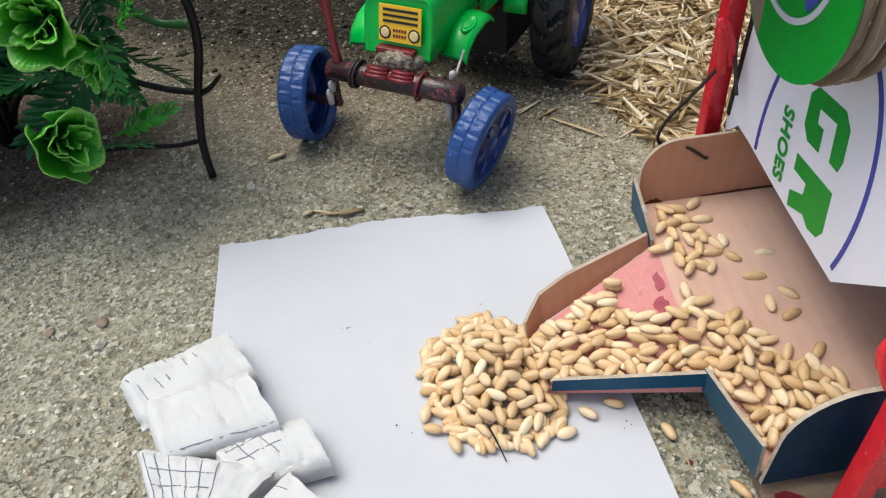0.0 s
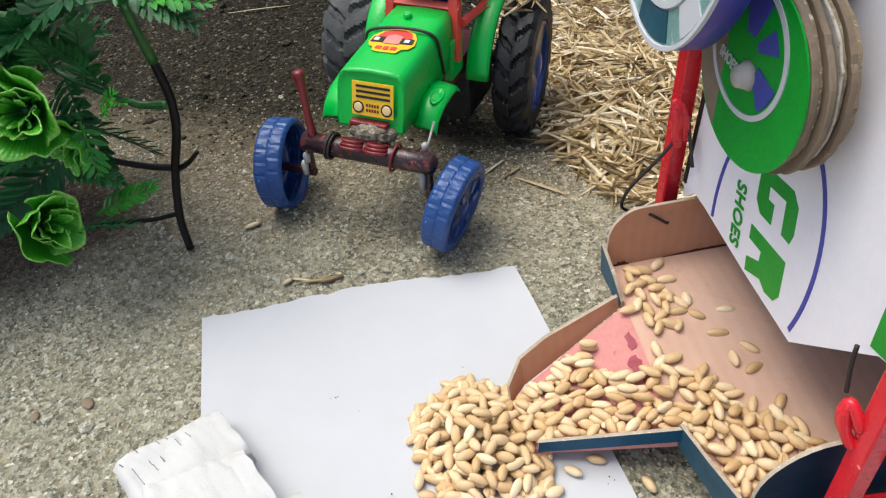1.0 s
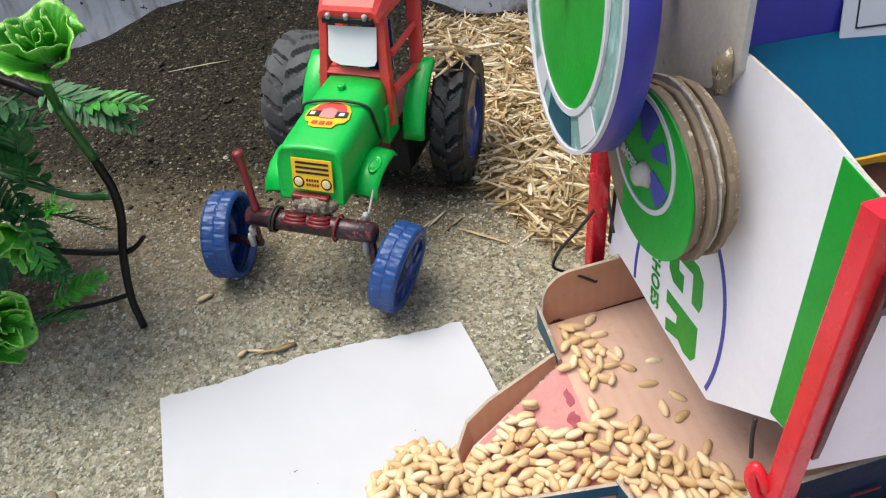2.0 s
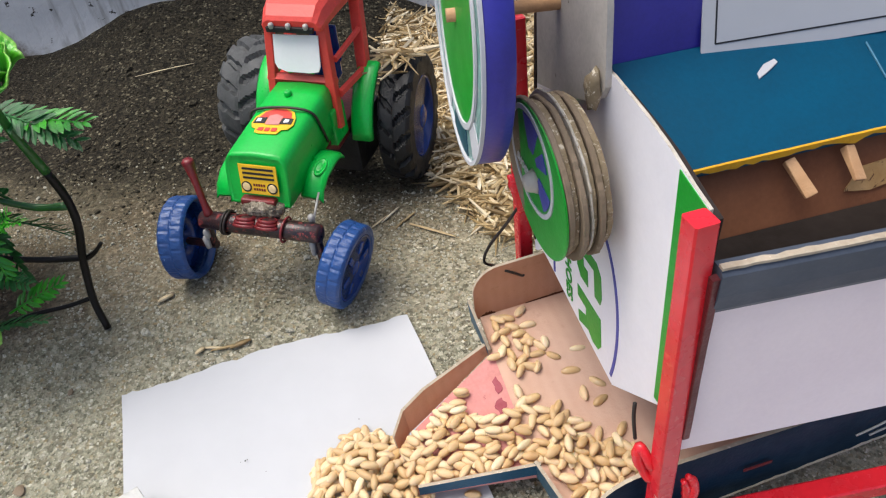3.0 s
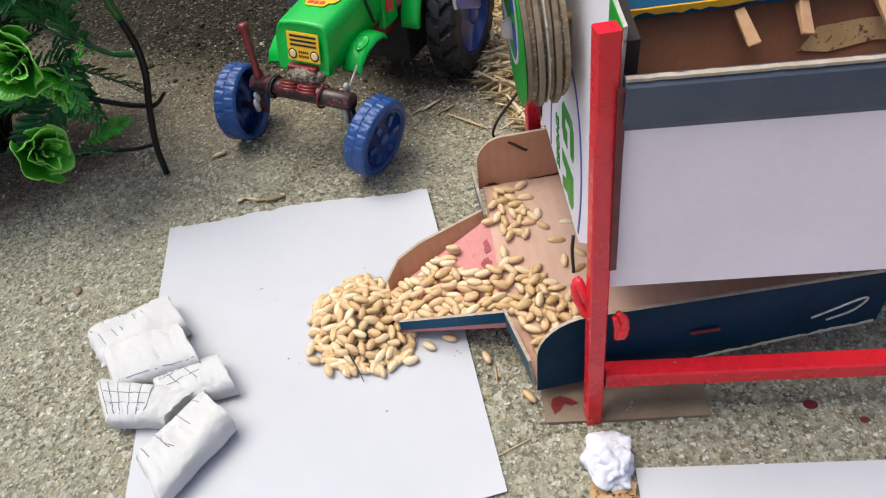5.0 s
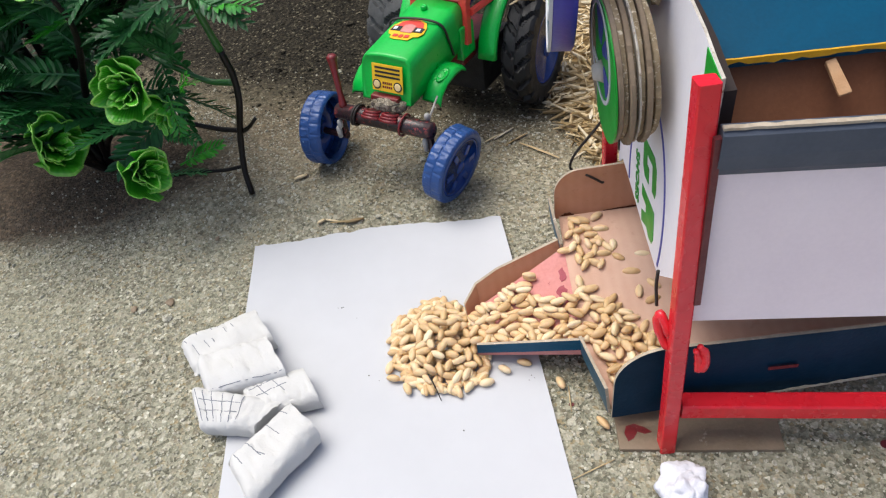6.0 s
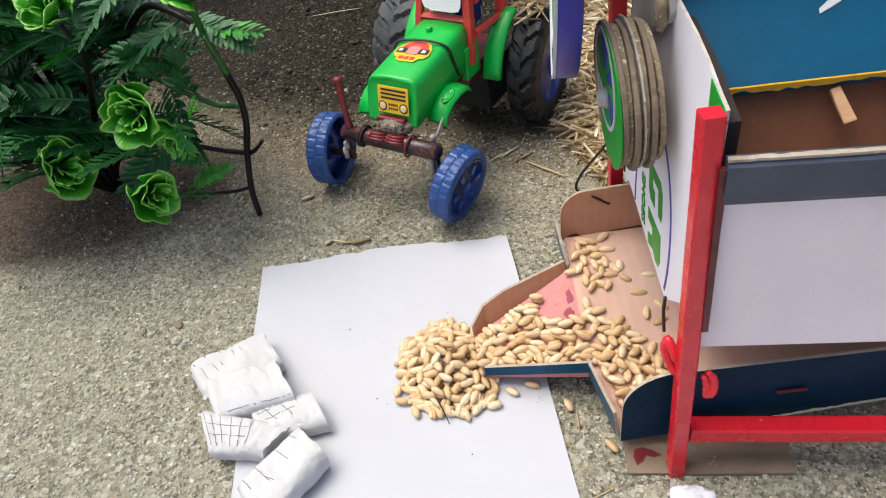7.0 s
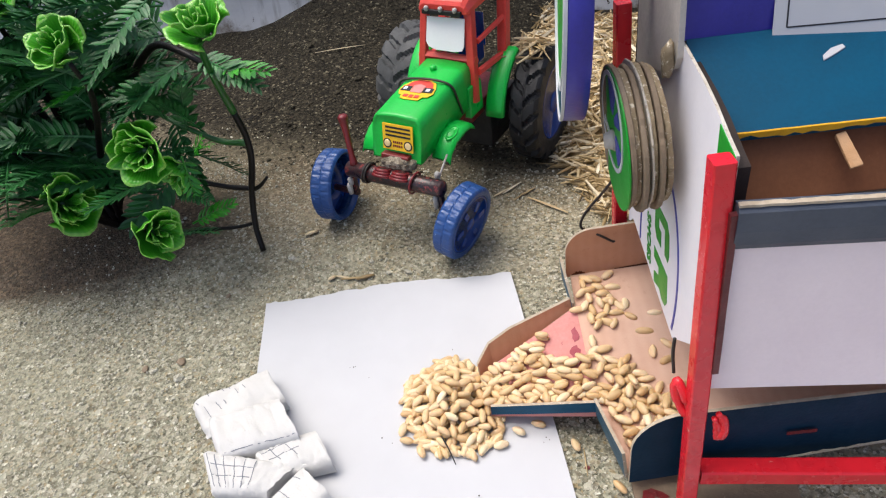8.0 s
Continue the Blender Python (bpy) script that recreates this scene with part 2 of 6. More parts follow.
M_STICKER = paint("sticker_yellow", rgb("f0c02a"), rgb("e6b41e"), 0.35, spots=90)
M_GREENPRINT = paint("green_print", rgb("119a28"), rgb("0d8a22"), 0.4, spots=60)
M_INK = paint("violet_ink", rgb("4349a0"), rgb("393f95"), 0.5, spots=90)
M_BLACKINK = paint("black_ink", rgb("17181b"), rgb("232428"), 0.5, spots=120)
M_EDGE = paint("torn_edge", rgb("c9c3b8"), rgb("aa9f8c"), 0.9, spots=260, wear=rgb("8b7a62"), wear_at=0.6)
M_FLUTE = paint("corrugated_edge", rgb("9b8a6e"), rgb("75664d"), 0.9, spots=320, wear=rgb("cfc5b0"), wear_at=0.58)
M_GREYPULLEY = paint("grey_board", rgb("c0bab0"), rgb("aaa49b"), 0.8, spots=90, wear=rgb("6f6659"), wear_at=0.66)
M_RED = paint("red_paint", rgb("dc2430"), rgb("cb1f2b"), 0.26, spots=120, wear=rgb("e8b8a4"), wear_at=0.69, grain=350, bump=0.00012, fleck=0.06)
M_DARKRED = paint("dark_red_paint", rgb("7e2026"), rgb("5d1a1c"), 0.35, spots=200, wear=rgb("b0605a"), wear_at=0.66, bump=0.0004)
M_PINK = paint("pink_paper", rgb("cd8b86"), rgb("c07f76"), 0.8, spots=120, wear=rgb("7d2836"), wear_at=0.7)
# near-black: the shade inside the machine is put into this colour
M_INSIDE_SHADE = paint("inside_shade", rgb("2a1d16"), rgb("1d1511"), 0.9, spots=90)
M_WOOD = paint("bare_wood", rgb("c29a72"), rgb("ab8058"), 0.7, spots=200, bump=0.0003)
M_GREEN = paint("green_plastic", rgb("16bd45"), rgb("12ac3c"), 0.32, spots=60, wear=rgb("35c658"), wear_at=0.74, bump=0.0001)
M_CABRED = paint("red_plastic", rgb("dd4a3e"), rgb("d2423a"), 0.35, spots=80, bump=0.0001)
M_WHEELBLUE = paint("blue_plastic", rgb("224b88"), rgb("1a3e76"), 0.36, spots=220, wear=rgb("86a5cf"), wear_at=0.69, bump=0.0003)
M_RIMBLUE = paint("blue_rim", rgb("143f8e"), rgb("0f3377"), 0.22, spots=150, wear=rgb("9db9e6"), wear_at=0.72)
M_TYRE = paint("black_rubber", rgb("17181a"), rgb("101113"), 0.6, spots=180, wear=rgb("4a463f"), wear_at=0.74, bump=0.0004)
M_DUSTYTYRE = paint("dusty_rubber", rgb("4a4c4d"), rgb("3a3c3d"), 0.7, spots=180, wear=rgb("77736b"), wear_at=0.66, bump=0.0004)
M_PIPE = paint("dark_pipe", rgb("221d1f"), rgb("3a1f20"), 0.3, spots=210, wear=rgb("8a3c38"), wear_at=0.57, bump=0.0003)
M_STONE = speckled("cement_lump", [rgb("2c2822"), rgb("5f574a"), rgb("8c8170"), rgb("c9bfac")], 700, bump=0.0012)
M_SAND = speckled("loose_sand", [rgb("696557"), rgb("918d7d"), rgb("ada998"), rgb("c4c0ae"), rgb("d9d6c6")], 1500)
M_CHROME = paint("white_metal", rgb("b2afab"), rgb("8f8c88"), 0.3, spots=200)
M_WIRE = paint("black_wire", rgb("221b18"), rgb("2e2420"), 0.5, spots=200)
M_STEM = paint("dark_stem", rgb("0d0a09"), rgb("15100d"), 0.4, spots=150, bump=0.0003, spec=0.25)
M_STEMGREEN = leafy("green_stem", rgb("1c4a1a"), rgb("2f6f24"))
M_FERN = leafy("fern_leaf", rgb("144a1e"), rgb("35803c"), 0.48)
M_ROSE = leafy("rosette_leaf", rgb("136a0e"), rgb("3f9f1c"))
M_ROSECUP = rose_material()
M_DRUM = paint("brown_drum_board", rgb("84583d"), rgb("774d36"), 0.8, spots=60, wear=rgb("93684c"), wear_at=0.68, spec=0.25)
M_BATTEN = paint("maroon_paint", rgb("641a20"), rgb("4d1518"), 0.45, spots=200, wear=rgb("8a3a38"), wear_at=0.7, bump=0.0004)
M_CYAN = paint("pale_cyan_print", rgb("b4d6ce"), rgb("8fc2bd"), 0.45, spots=70, wear=rgb("e6ece8"), wear_at=0.6)
M_TRAYEDGE = paint("cut_board_edge", rgb("b5a793"), rgb("9a8b76"), 0.9, spots=260, wear=rgb("d0c6b6"), wear_at=0.62)
M_TISSUE = paint("tissue", rgb("d6d6dc"), rgb("cbcbd4"), 0.9, spots=90, grain=1200, bump=0.0003, spec=0.2)
M_CARD = paint("white_card", rgb("f2f1f2"), rgb("ebeaec"), 0.6, spots=40, bump=0.00002, fleck=0.05)
M_CRACK = paint("crack_dirt", rgb("565144"), rgb("6b6657"), 0.95, spots=400, spec=0.1)
M_BLOT = paint("red_blot", rgb("a3515a"), rgb("8f3f4a"), 0.8, spots=260)
M_SCRATCH = paint("scratched_blue", rgb("5d8ea6"), rgb("4d7e98"), 0.6, spots=300)
M_OLDCRACK = paint("frayed_board", rgb("4f2c1c"), rgb("6b412b"), 0.9, spots=300, spec=0.1)
M_CREAM = paint("cream_print", rgb("e8cf9a"), rgb("dcbf86"), 0.4, spots=120)
M_OCHRE = paint("ochre_paper", rgb("b9986a"), rgb("a5814f"), 0.7, spots=120, wear=rgb("4c2c1a"), wear_at=0.57)
M_BASEBOARD = paint("worn_board", rgb("877662"), rgb("776753"), 0.8, spots=70, wear=rgb("a59a88"), wear_at=0.66, bump=0.0003)


# ---- builders ----
def part(name, bm, material, parent=None, label="", smooth=False, at=None):
    me = bpy.data.meshes.new(name)
    bmesh.ops.recalc_face_normals(bm, faces=bm.faces)
    bm.to_mesh(me)
    bm.free()
    for m in material if isinstance(material, (list, tuple)) else (material,):
        me.materials.append(m)
    if smooth:
        me.polygons.foreach_set("use_smooth", [True] * len(me.polygons))
    ob = new(name, me)
    if at is not None:
        ob.matrix_basis = at
    if parent is not None:
        ob.parent = parent
    if label:
        ob["label"] = label
    return ob


def thing(name, label, category, m=None, group="", kind=""):
    ob = new(name)
    ob.empty_display_size = 0.01
    if m is not None:
        ob.matrix_basis = m
    return tagged(ob, label, category, group, kind)


def mm(*v):
    return Vector(v) * MM


def box(bm, c, s, m=None, bevel=0.3):
    """A box with eased edges, in millimetres."""
    r = bmesh.ops.create_cube(bm, size=1.0)
    vs = r["verts"]
    bmesh.ops.scale(bm, vec=mm(*s), verts=vs)
    if bevel:
        es = list({e for v in vs for e in v.link_edges})
        b = bmesh.ops.bevel(bm, geom=es, offset=bevel * MM, segments=2, affect="EDGES", profile=0.6)
        vs = list({v for f in b["faces"] for v in f.verts} | {v for v in vs if v.is_valid})
    bmesh.ops.transform(bm, matrix=(m or Matrix.Identity(4)) @ Matrix.Translation(mm(*c)), verts=vs)
    return vs


def slab(bm, pts, thick, to3d, bevel=0.0, mat=0):
    """A sheet cut to the outline pts (mm), thickened by thick (mm); to3d(p, d) lifts an outline point at depth d."""
    a = [bm.verts.new(to3d(p, 0.0)) for p in pts]
    b = [bm.verts.new(to3d(p, thick)) for p in pts]
    fs = [bm.faces.new(a), bm.faces.new(b[::-1])]
    for i in range(len(pts)):
        j = (i + 1) % len(pts)
        fs.append(bm.faces.new((a[i], b[i], b[j], a[j])))
    for f in fs:
        f.material_index = mat
    if bevel:
        bmesh.ops.bevel(bm, geom=list({e for f in fs for e in f.edges}), offset=bevel * MM, segments=1, affect="EDGES")
    return a, b


def tube(bm, pts, radius, sides=8, cap=True):
    """A bent rod through pts (metres); radius (mm) a number or one for each point."""
    rad = radius if isinstance(radius, (list, tuple)) else [radius] * len(pts)
    rings = []
    side = None
    for i, p in enumerate(pts):
        p = Vector(p)
        d = (Vector(pts[min(i + 1, len(pts) - 1)]) - Vector(pts[max(i - 1, 0)])).normalized()
        if side is None:
            side = d.cross(Vector((0.3, 0.2, 1)) if abs(d.z) < 0.9 else Vector((1, 0.2, 0))).normalized()
        side = (side - d * side.dot(d)).normalized()
        up = d.cross(side)
        rings.append([bm.verts.new(p + (side * math.cos(k * math.tau / sides) + up * math.sin(k * math.tau / sides)) * rad[i] * MM) for k in range(sides)])
    for r, s in zip(rings, rings[1:]):
        for k in range(sides):
            bm.faces.new((r[k], r[(k + 1) % sides], s[(k + 1) % sides], s[k]))
    if cap:
        bm.faces.new(rings[0])
        bm.faces.new(rings[-1][::-1])


def curve_pts(pts, n=6):
    """A smooth run through control points given in millimetres."""
    p = [Vector(q) for q in pts]
    p = [2 * p[0] - p[1]] + p + [2 * p[-1] - p[-2]]
    out = []
    for i in range(1, len(p) - 2):
        for k in range(n):
            t = k / n
            out.append(0.5 * ((2 * p[i]) + (p[i + 1] - p[i - 1]) * t + (2 * p[i - 1] - 5 * p[i] + 4 * p[i + 1] - p[i + 2]) * t * t + (3 * p[i] - p[i - 1] - 3 * p[i + 1] + p[i + 2]) * t ** 3))
    out.append(p[-2])
    return [q * MM for q in out]


def lathe(bm, profile, seg=40, axis="X", rim=None, mat=None):
    """Turns profile, rows of (along, radius) in mm, about an axis; rim(i, angle) adds to the radius of row i."""
    rings = []
    for i, (x, r) in enumerate(profile):
        ring = []
        for k in range(seg):
            a = k * math.tau / seg
            q = r + (rim(i, a) if rim else 0.0)
            ring.append(bm.verts.new(mm(x, q * math.cos(a), q * math.sin(a)) if axis == "X" else mm(q * math.cos(a), q * math.sin(a), x)))
        rings.append(ring)
    for i, (r, s) in enumerate(zip(rings, rings[1:])):
        for k in range(seg):
            f = bm.faces.new((r[k], r[(k + 1) % seg], s[(k + 1) % seg], s[k]))
            if mat:
                f.material_index = mat[i]
    for ring in (rings[0], rings[-1]):
        if profile[0 if ring is rings[0] else -1][1] > 0:
            bm.faces.new(ring)
    return rings


def grid_sheet(bm, nx, ny, at, thick=0.0):
    """A sheet of nx by ny cells; at(s, t) gives each corner in metres."""
    top = [[bm.verts.new(at(i / nx, j / ny)) for i in range(nx + 1)] for j in range(ny + 1)]
    for j in range(ny):
        for i in range(nx):
            bm.faces.new((top[j][i], top[j][i + 1], top[j + 1][i + 1], top[j + 1][i]))
    if thick:
        bot = [[bm.verts.new(v.co - Vector((0, 0, thick * MM))) for v in row] for row in top]
        for j in range(ny):
            for i in range(nx):
                bm.faces.new((bot[j][i], bot[j + 1][i], bot[j + 1][i + 1], bot[j][i + 1]))
        ring = [(0, i) for i in range(nx)] + [(j, nx) for j in range(ny)] + [(ny, nx - i) for i in range(nx)] + [(ny - j, 0) for j in range(ny)]
        for (j, i), (l, k) in zip(ring, ring[1:] + ring[:1]):
            bm.faces.new((top[j][i], bot[j][i], bot[l][k], top[l][k]))


class Many:
    """Gathers many small like pieces into one mesh."""

    def __init__(self):
        self.v, self.f = [], []

    def add(self, verts, faces, m):
        o = len(self.v)
        self.v += [tuple(m @ Vector(p)) for p in verts]
        self.f += [tuple(o + i for i in f) for f in faces]

    def make(self, name, material, smooth=True, parent=None):
        me = bpy.data.meshes.new(name)
        me.from_pydata(self.v, [], self.f)
        me.materials.append(material)
        if smooth:
            me.polygons.foreach_set("use_smooth", [True] * len(me.polygons))
        ob = new(name, me)
        if parent is not None:
            ob.parent = parent
        return ob


rnd = random.Random(7)


# ---- ground, wall ----
def ground_height(x, y):
    """Level cement in front; earth heaped up against the wall behind."""
    t = min(1.0, max(0.0, (y - 0.30 - 0.3 * max(0.0, -x - 0.10)) / 0.15))
    p = min(1.0, max(0.0, (x + 0.19) / 0.10)) * min(1.0, max(0.0, (0.085 - x) / 0.07))
    k = (0.004 + 0.032 * p * p * (3 - 2 * p)) * t * t * (3 - 2 * t) * (0.7 + 0.6 * noise.noise(Vector((x * 9, y * 9, 3))))
    a = min(1.0, max(0.0, (0.06 - x) / 0.11)) * min(1.0, max(0.0, (y - 0.178) / 0.03))
    k += 0.005 * a * a * (3 - 2 * a)
    return k + 0.0012 * t * noise.noise(Vector((x * 60, y * 60, 1)))


def axis_steps(edges):
    out = []
    for a, b, step in edges:
        n = max(1, round((b - a) / step))
        out += [a + (b - a) * i / n for i in range(n)]
    return out + [edges[-1][1]]


xs = axis_steps([(-2.5, -0.6, 0.4), (-0.6, -0.25, 0.05), (-0.25, 0.25, 0.006), (0.25, 0.6, 0.05), (0.6, 2.5, 0.4)])
ys = axis_steps([(-2.5, -0.3, 0.4), (-0.3, 0.16, 0.05), (0.16, 0.5, 0.006), (0.5, 2.5, 0.4)])
gv = [(x, y, ground_height(x, y)) for y in ys for x in xs]
w = len(xs)
gf = [(j * w + i, j * w + i + 1, (j + 1) * w + i + 1, (j + 1) * w + i) for j in range(len(ys) - 1) for i in range(w - 1)]
gm = bpy.data.meshes.new("ground")
gm.from_pydata(gv, [], gf)
gm.materials.append(M_GROUND)
gm.polygons.foreach_set("use_smooth", [True] * len(gm.polygons))
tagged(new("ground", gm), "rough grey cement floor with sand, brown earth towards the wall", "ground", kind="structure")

bm = bmesh.new()
grid_sheet(bm, 90, 30, lambda s, t: Vector((-2 + 4 * s, 0.47 - 0.012 * (1 - t) ** 6 + 0.003 * noise.noise(Vector((s * 60, t * 9, 0))), -0.02 + 0.27 * t)))
for v in bmesh.ops.extrude_face_region(bm, geom=bm.faces[:])["geom"]:
    if isinstance(v, bmesh.types.BMVert):
        v.co.y = 0.62
tagged(part("wall_north", bm, M_WALL, smooth=True), "flaking whitewashed wall with a dirty foot", "wall", kind="structure")


# ---- sheets of paper on the floor ----
def paper_sheet(name, corners, torn, curl, label):
    c = [Vector((*p, 0)) * MM for p in corners]

    def at(s, t):
        p = (c[0].lerp(c[1], s)).lerp(c[3].lerp(c[2], s), t)
        if torn and t < 0.001:
            p.y += (0.0012 * noise.noise(Vector((s * 14, 0, 5))) + 0.0007 * noise.noise(Vector((s * 45, 0, 9))) + 0.003 * math.sin(s * 3.1) ** 2)
        z = 0.0007 + 0.0005 * (noise.noise(p * 22) + 0.6) + curl * (abs(2 * s - 1) ** 6) * 0.001 * max(0, noise.noise(Vector((s * 2, t * 3, 2))) + 0.3)
        return Vector((p.x, p.y, z + ground_height(p.x, p.y)))

    b = bmesh.new()
    grid_sheet(b, 60, 40, at, 0.2)
    return tagged(part(name, b, M_PAPER, smooth=False), label, "paper")


paper_sheet("paper_sheet", [(-72, 172), (32, 189.5), (63, 61), (-40, 32)], True, 2.0, "white sheet of paper with a torn edge on the floor")
paper_sheet("paper_sheet", [(98, 68), (205, 72), (208, -75), (101, -79)], False, 0.6, "white sheet of paper beside the machine")

# ---- threshing machine, built in its own axes: x along the front, y to the back ----
MACHINE = pose(0.0895, 0.0865, 0, 0, 0, 9.5)
machine = thing("threshing_machine", "toy threshing machine of painted shoebox cardboard and red sticks", "toy machine", MACHINE)
FRONT = pose(0, 0, 0, 0, 0, -6.5)


def wall_at(p, d):
    """The end wall stands a little askew: its rear edge lies further in."""
    return mm(d + 0.03 * (p[0] - 6.6), p[0], p[1])


END_WALL = [(6.6, 60.6), (9, 60), (30, 41), (52, 43), (75, 46), (81, 46.4), (84.5, 42.8), (86.8, 41.4), (87.4, 45.5), (88, 60), (88, 118), (60, 124.5), (44, 124.8), (30, 123.5), (21, 122), (12, 119.6), (6.6, 118.6)]
bm = bmesh.new()
slab(bm, END_WALL, 0.7, wall_at)
for fc in bm.faces:
    fc.normal_update()
    fc.material_index = 0 if abs(fc.normal.x) > 0.5 else 1
part("end_wall", bm, [M_WHITEBOX, M_EDGE], machine, "white printed end wall of a shoebox")


def decal(name, pts, material, label, lift=0.15):
    """A printed shape on the outside of the end wall."""
    b = bmesh.new()
    slab(b, pts, -lift, wall_at)
    return part(name, b, material, machine, label)


decal("stripe", [(6.8, 118.3), (16.6, 120.2), (11.4, 60.3), (6.8, 60.9)], M_GREENPRINT, "green printed stripe", 0.2)


def wall_foot(y):
    """Height of the lower edge of the end wall."""
    for (y0, z0), (y1, z1) in zip(END_WALL, END_WALL[1:6]):
        if y0 <= y <= y1:
            return z0 + (z1 - z0) * (y - y0) / (y1 - y0)
    return 50.0


def oval_line(cy, cz, ry, rz, wid):
    """A printed oval, cut off by the wall's lower edge."""
    b = bmesh.new()
    rows = []
    for k in range(73):
        a = radians(-90 + 5 * k)
        y, z = math.cos(a), math.sin(a)
        if cz + rz * z > wall_foot(cy + ry * y) + 0.4:
            rows.append([b.verts.new(wall_at((cy + (ry + q) * y, cz + (rz + q) * z), d)) for q, d in ((-wid / 2, 0.0), (-wid / 2, -0.2), (wid / 2, -0.2), (wid / 2, 0.0))])
        elif rows and len(rows) > 2:
            break
    for r, q in zip(rows, rows[1:]):
        for k in range(3):
            b.faces.new((r[k], r[k + 1], q[k + 1], q[k]))
    return b


part("oval", oval_line(50.5, 55, 20.5, 33, 1.1), M_INK, machine, "violet printed oval line")
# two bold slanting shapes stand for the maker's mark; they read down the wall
MARK_RUN, MARK_UP = (-0.19, -0.98), (-0.98, 0.19)


def mark(pts, cy, cz):
    return [(cy + (x + 0.16 * y) * MARK_RUN[0] + y * MARK_UP[0], cz + (x + 0.16 * y) * MARK_RUN[1] + y * MARK_UP[1]) for x, y in pts]


decal("printed_mark", mark([(-5.6, -5.2), (-3.4, -7.4), (3.6, -7.6), (6.2, -5.4), (6.2, -0.8), (1.2, -0.8), (1.2, -3.2), (-2.0, -3.4), (-2.2, 3.2), (5.8, 3.4), (6.0, 6.6), (3.4, 7.6), (-3.2, 7.4), (-5.8, 5.0)], 48.2, 67.0), M_GREENPRINT, "green printed shape of the shoe brand")
decal("printed_mark", mark([(-6, -7.4), (-2.2, -7.4), (-2.0, -2.0), (0.8, -2.2), (2.8, -7.4), (6.6, -7.2), (4.6, -0.8), (6.2, 1.8), (5.8, 5.4), (3.4, 7.2), (-5.8, 7.2)], 45.6, 50.8), M_GREENPRINT, "green printed shape of the shoe brand")
word = bpy.data.curves.new("word", "FONT")
word.body, word.size, word.align_x, word.align_y, word.extrude, word.offset, word.space_character = "SHOES", 5.6 * MM, "CENTER", "CENTER", 0.08 * MM, 0.12 * MM, 1.06
word.shear = 0.12
word_ob = new("word_tmp", word)
bpy.context.view_layer.update()
word_me = bpy.data.meshes.new_from_object(word_ob.evaluated_get(bpy.context.evaluated_depsgraph_get()))
bpy.data.objects.remove(word_ob)
word_me.materials.clear()
word_me.materials.append(M_GREENPRINT)
lettering = new("lettering", word_me)
lettering.parent = machine
lettering["label"] = "green printed word"
# reading direction runs down the wall, letters stand towards the front
_run, _top = Vector((0, -0.19, -0.98)), Vector((0, -0.98, 0.19))
_out = Vector((-1, 0, 0))
lettering.matrix_basis = Matrix.Translation(wall_at((60.3, 55), -0.22)) @ pose(0, 0, 0, 0, 0, -1.72) @ Matrix((_run, _top, _out)).transposed().to_4x4()

# front: lilac white sheet with a slate band folded over its top
bm = bmesh.new()
box(bm, (56.7, 1.2, 78), (118.6, 1.6, 47), FRONT, 0.2)
part("front_panel", bm, M_PANEL, machine, "plain lilac-white front sheet")
bm = bmesh.new()
slab(bm, [(-0.4, 100.6), (-1.4, 102.4), (-1.9, 106), (-1.8, 110.8), (-0.6, 111.8), (1.6, 111.6), (1.6, 100.4)], 116.6, lambda p, d: FRONT @ mm(-1.2 + d, p[0], p[1]))
part("top_band", bm, M_BAND, machine, "slate-blue band along the top of the front")
bm = bmesh.new()
N = 60
slab(bm, [(-1.2 + 116.6 * i / N, -1.3 + 0.4 * noise.noise(Vector((i * 0.9, 1, 0)))) for i in range(N + 1)] + [(-1.2 + 116.6 * (N - i) / N, 0.0 + 0.5 * noise.noise(Vector((i * 0.7, 5, 0)))) for i in range(N + 1)],
     0.6, lambda p, d: FRONT @ mm(p[0], p[1], 111.8 + d))
part("band_edge", bm, M_TRAYEDGE, machine, "torn pale cardboard edge")

# feeding trough: blue floor with a yellow rim, purple back, brown board behind the teeth
bm = bmesh.new()
slab(bm, [(25, 112.0), (48.5, 124.6), (48.5, 122.0), (25.5, 109.6)], 114, lambda p, d: mm(2.8 + d, p[0] - 0.045 * d, p[1]))
part("trough_floor", bm, M_BLUE, machine, "glossy blue printed trough floor")
bm = bmesh.new()
slab(bm, [(2.9 + 113 * i / N, 112.3 + 0.12 * noise.noise(Vector((i * 0.6, 2, 0)))) for i in range(N + 1)] + [(2.9 + 113 * (N - i) / N, 111.0 + 1.3 * noise.noise(Vector((i * 0.35, 8, 0))) + 0.8 * noise.noise(Vector((i * 1.3, 8, 0)))) for i in range(N + 1)],
     0.6, lambda p, d: mm(p[0], 24.3 - 0.045 * p[0] + d, p[1]))
part("trough_rim", bm, M_YELLOW, machine, "torn yellow rim")
bm = bmesh.new()
slab(bm, [(48.6, 124.4), (52.5, 156), (54.2, 156), (50.3, 123.5)], 114, lambda p, d: mm(0.6 + d, p[0] - 0.03 * d, p[1]))
part("trough_back", bm, M_PURPLE, machine, "purple printed back of the trough")
LABEL = Matrix.Translation(mm(48, 43.4, 123.6)) @ pose(0, 0, 0, 74, 0, -7)
bm = bmesh.new()
box(bm, (0, 9, 0.3), (52, 21, 0.4), LABEL, 0.05)
label_plate = part("label_plate", bm, M_PAPER, machine, "white paper label with a thin grey border")
bm = bmesh.new()
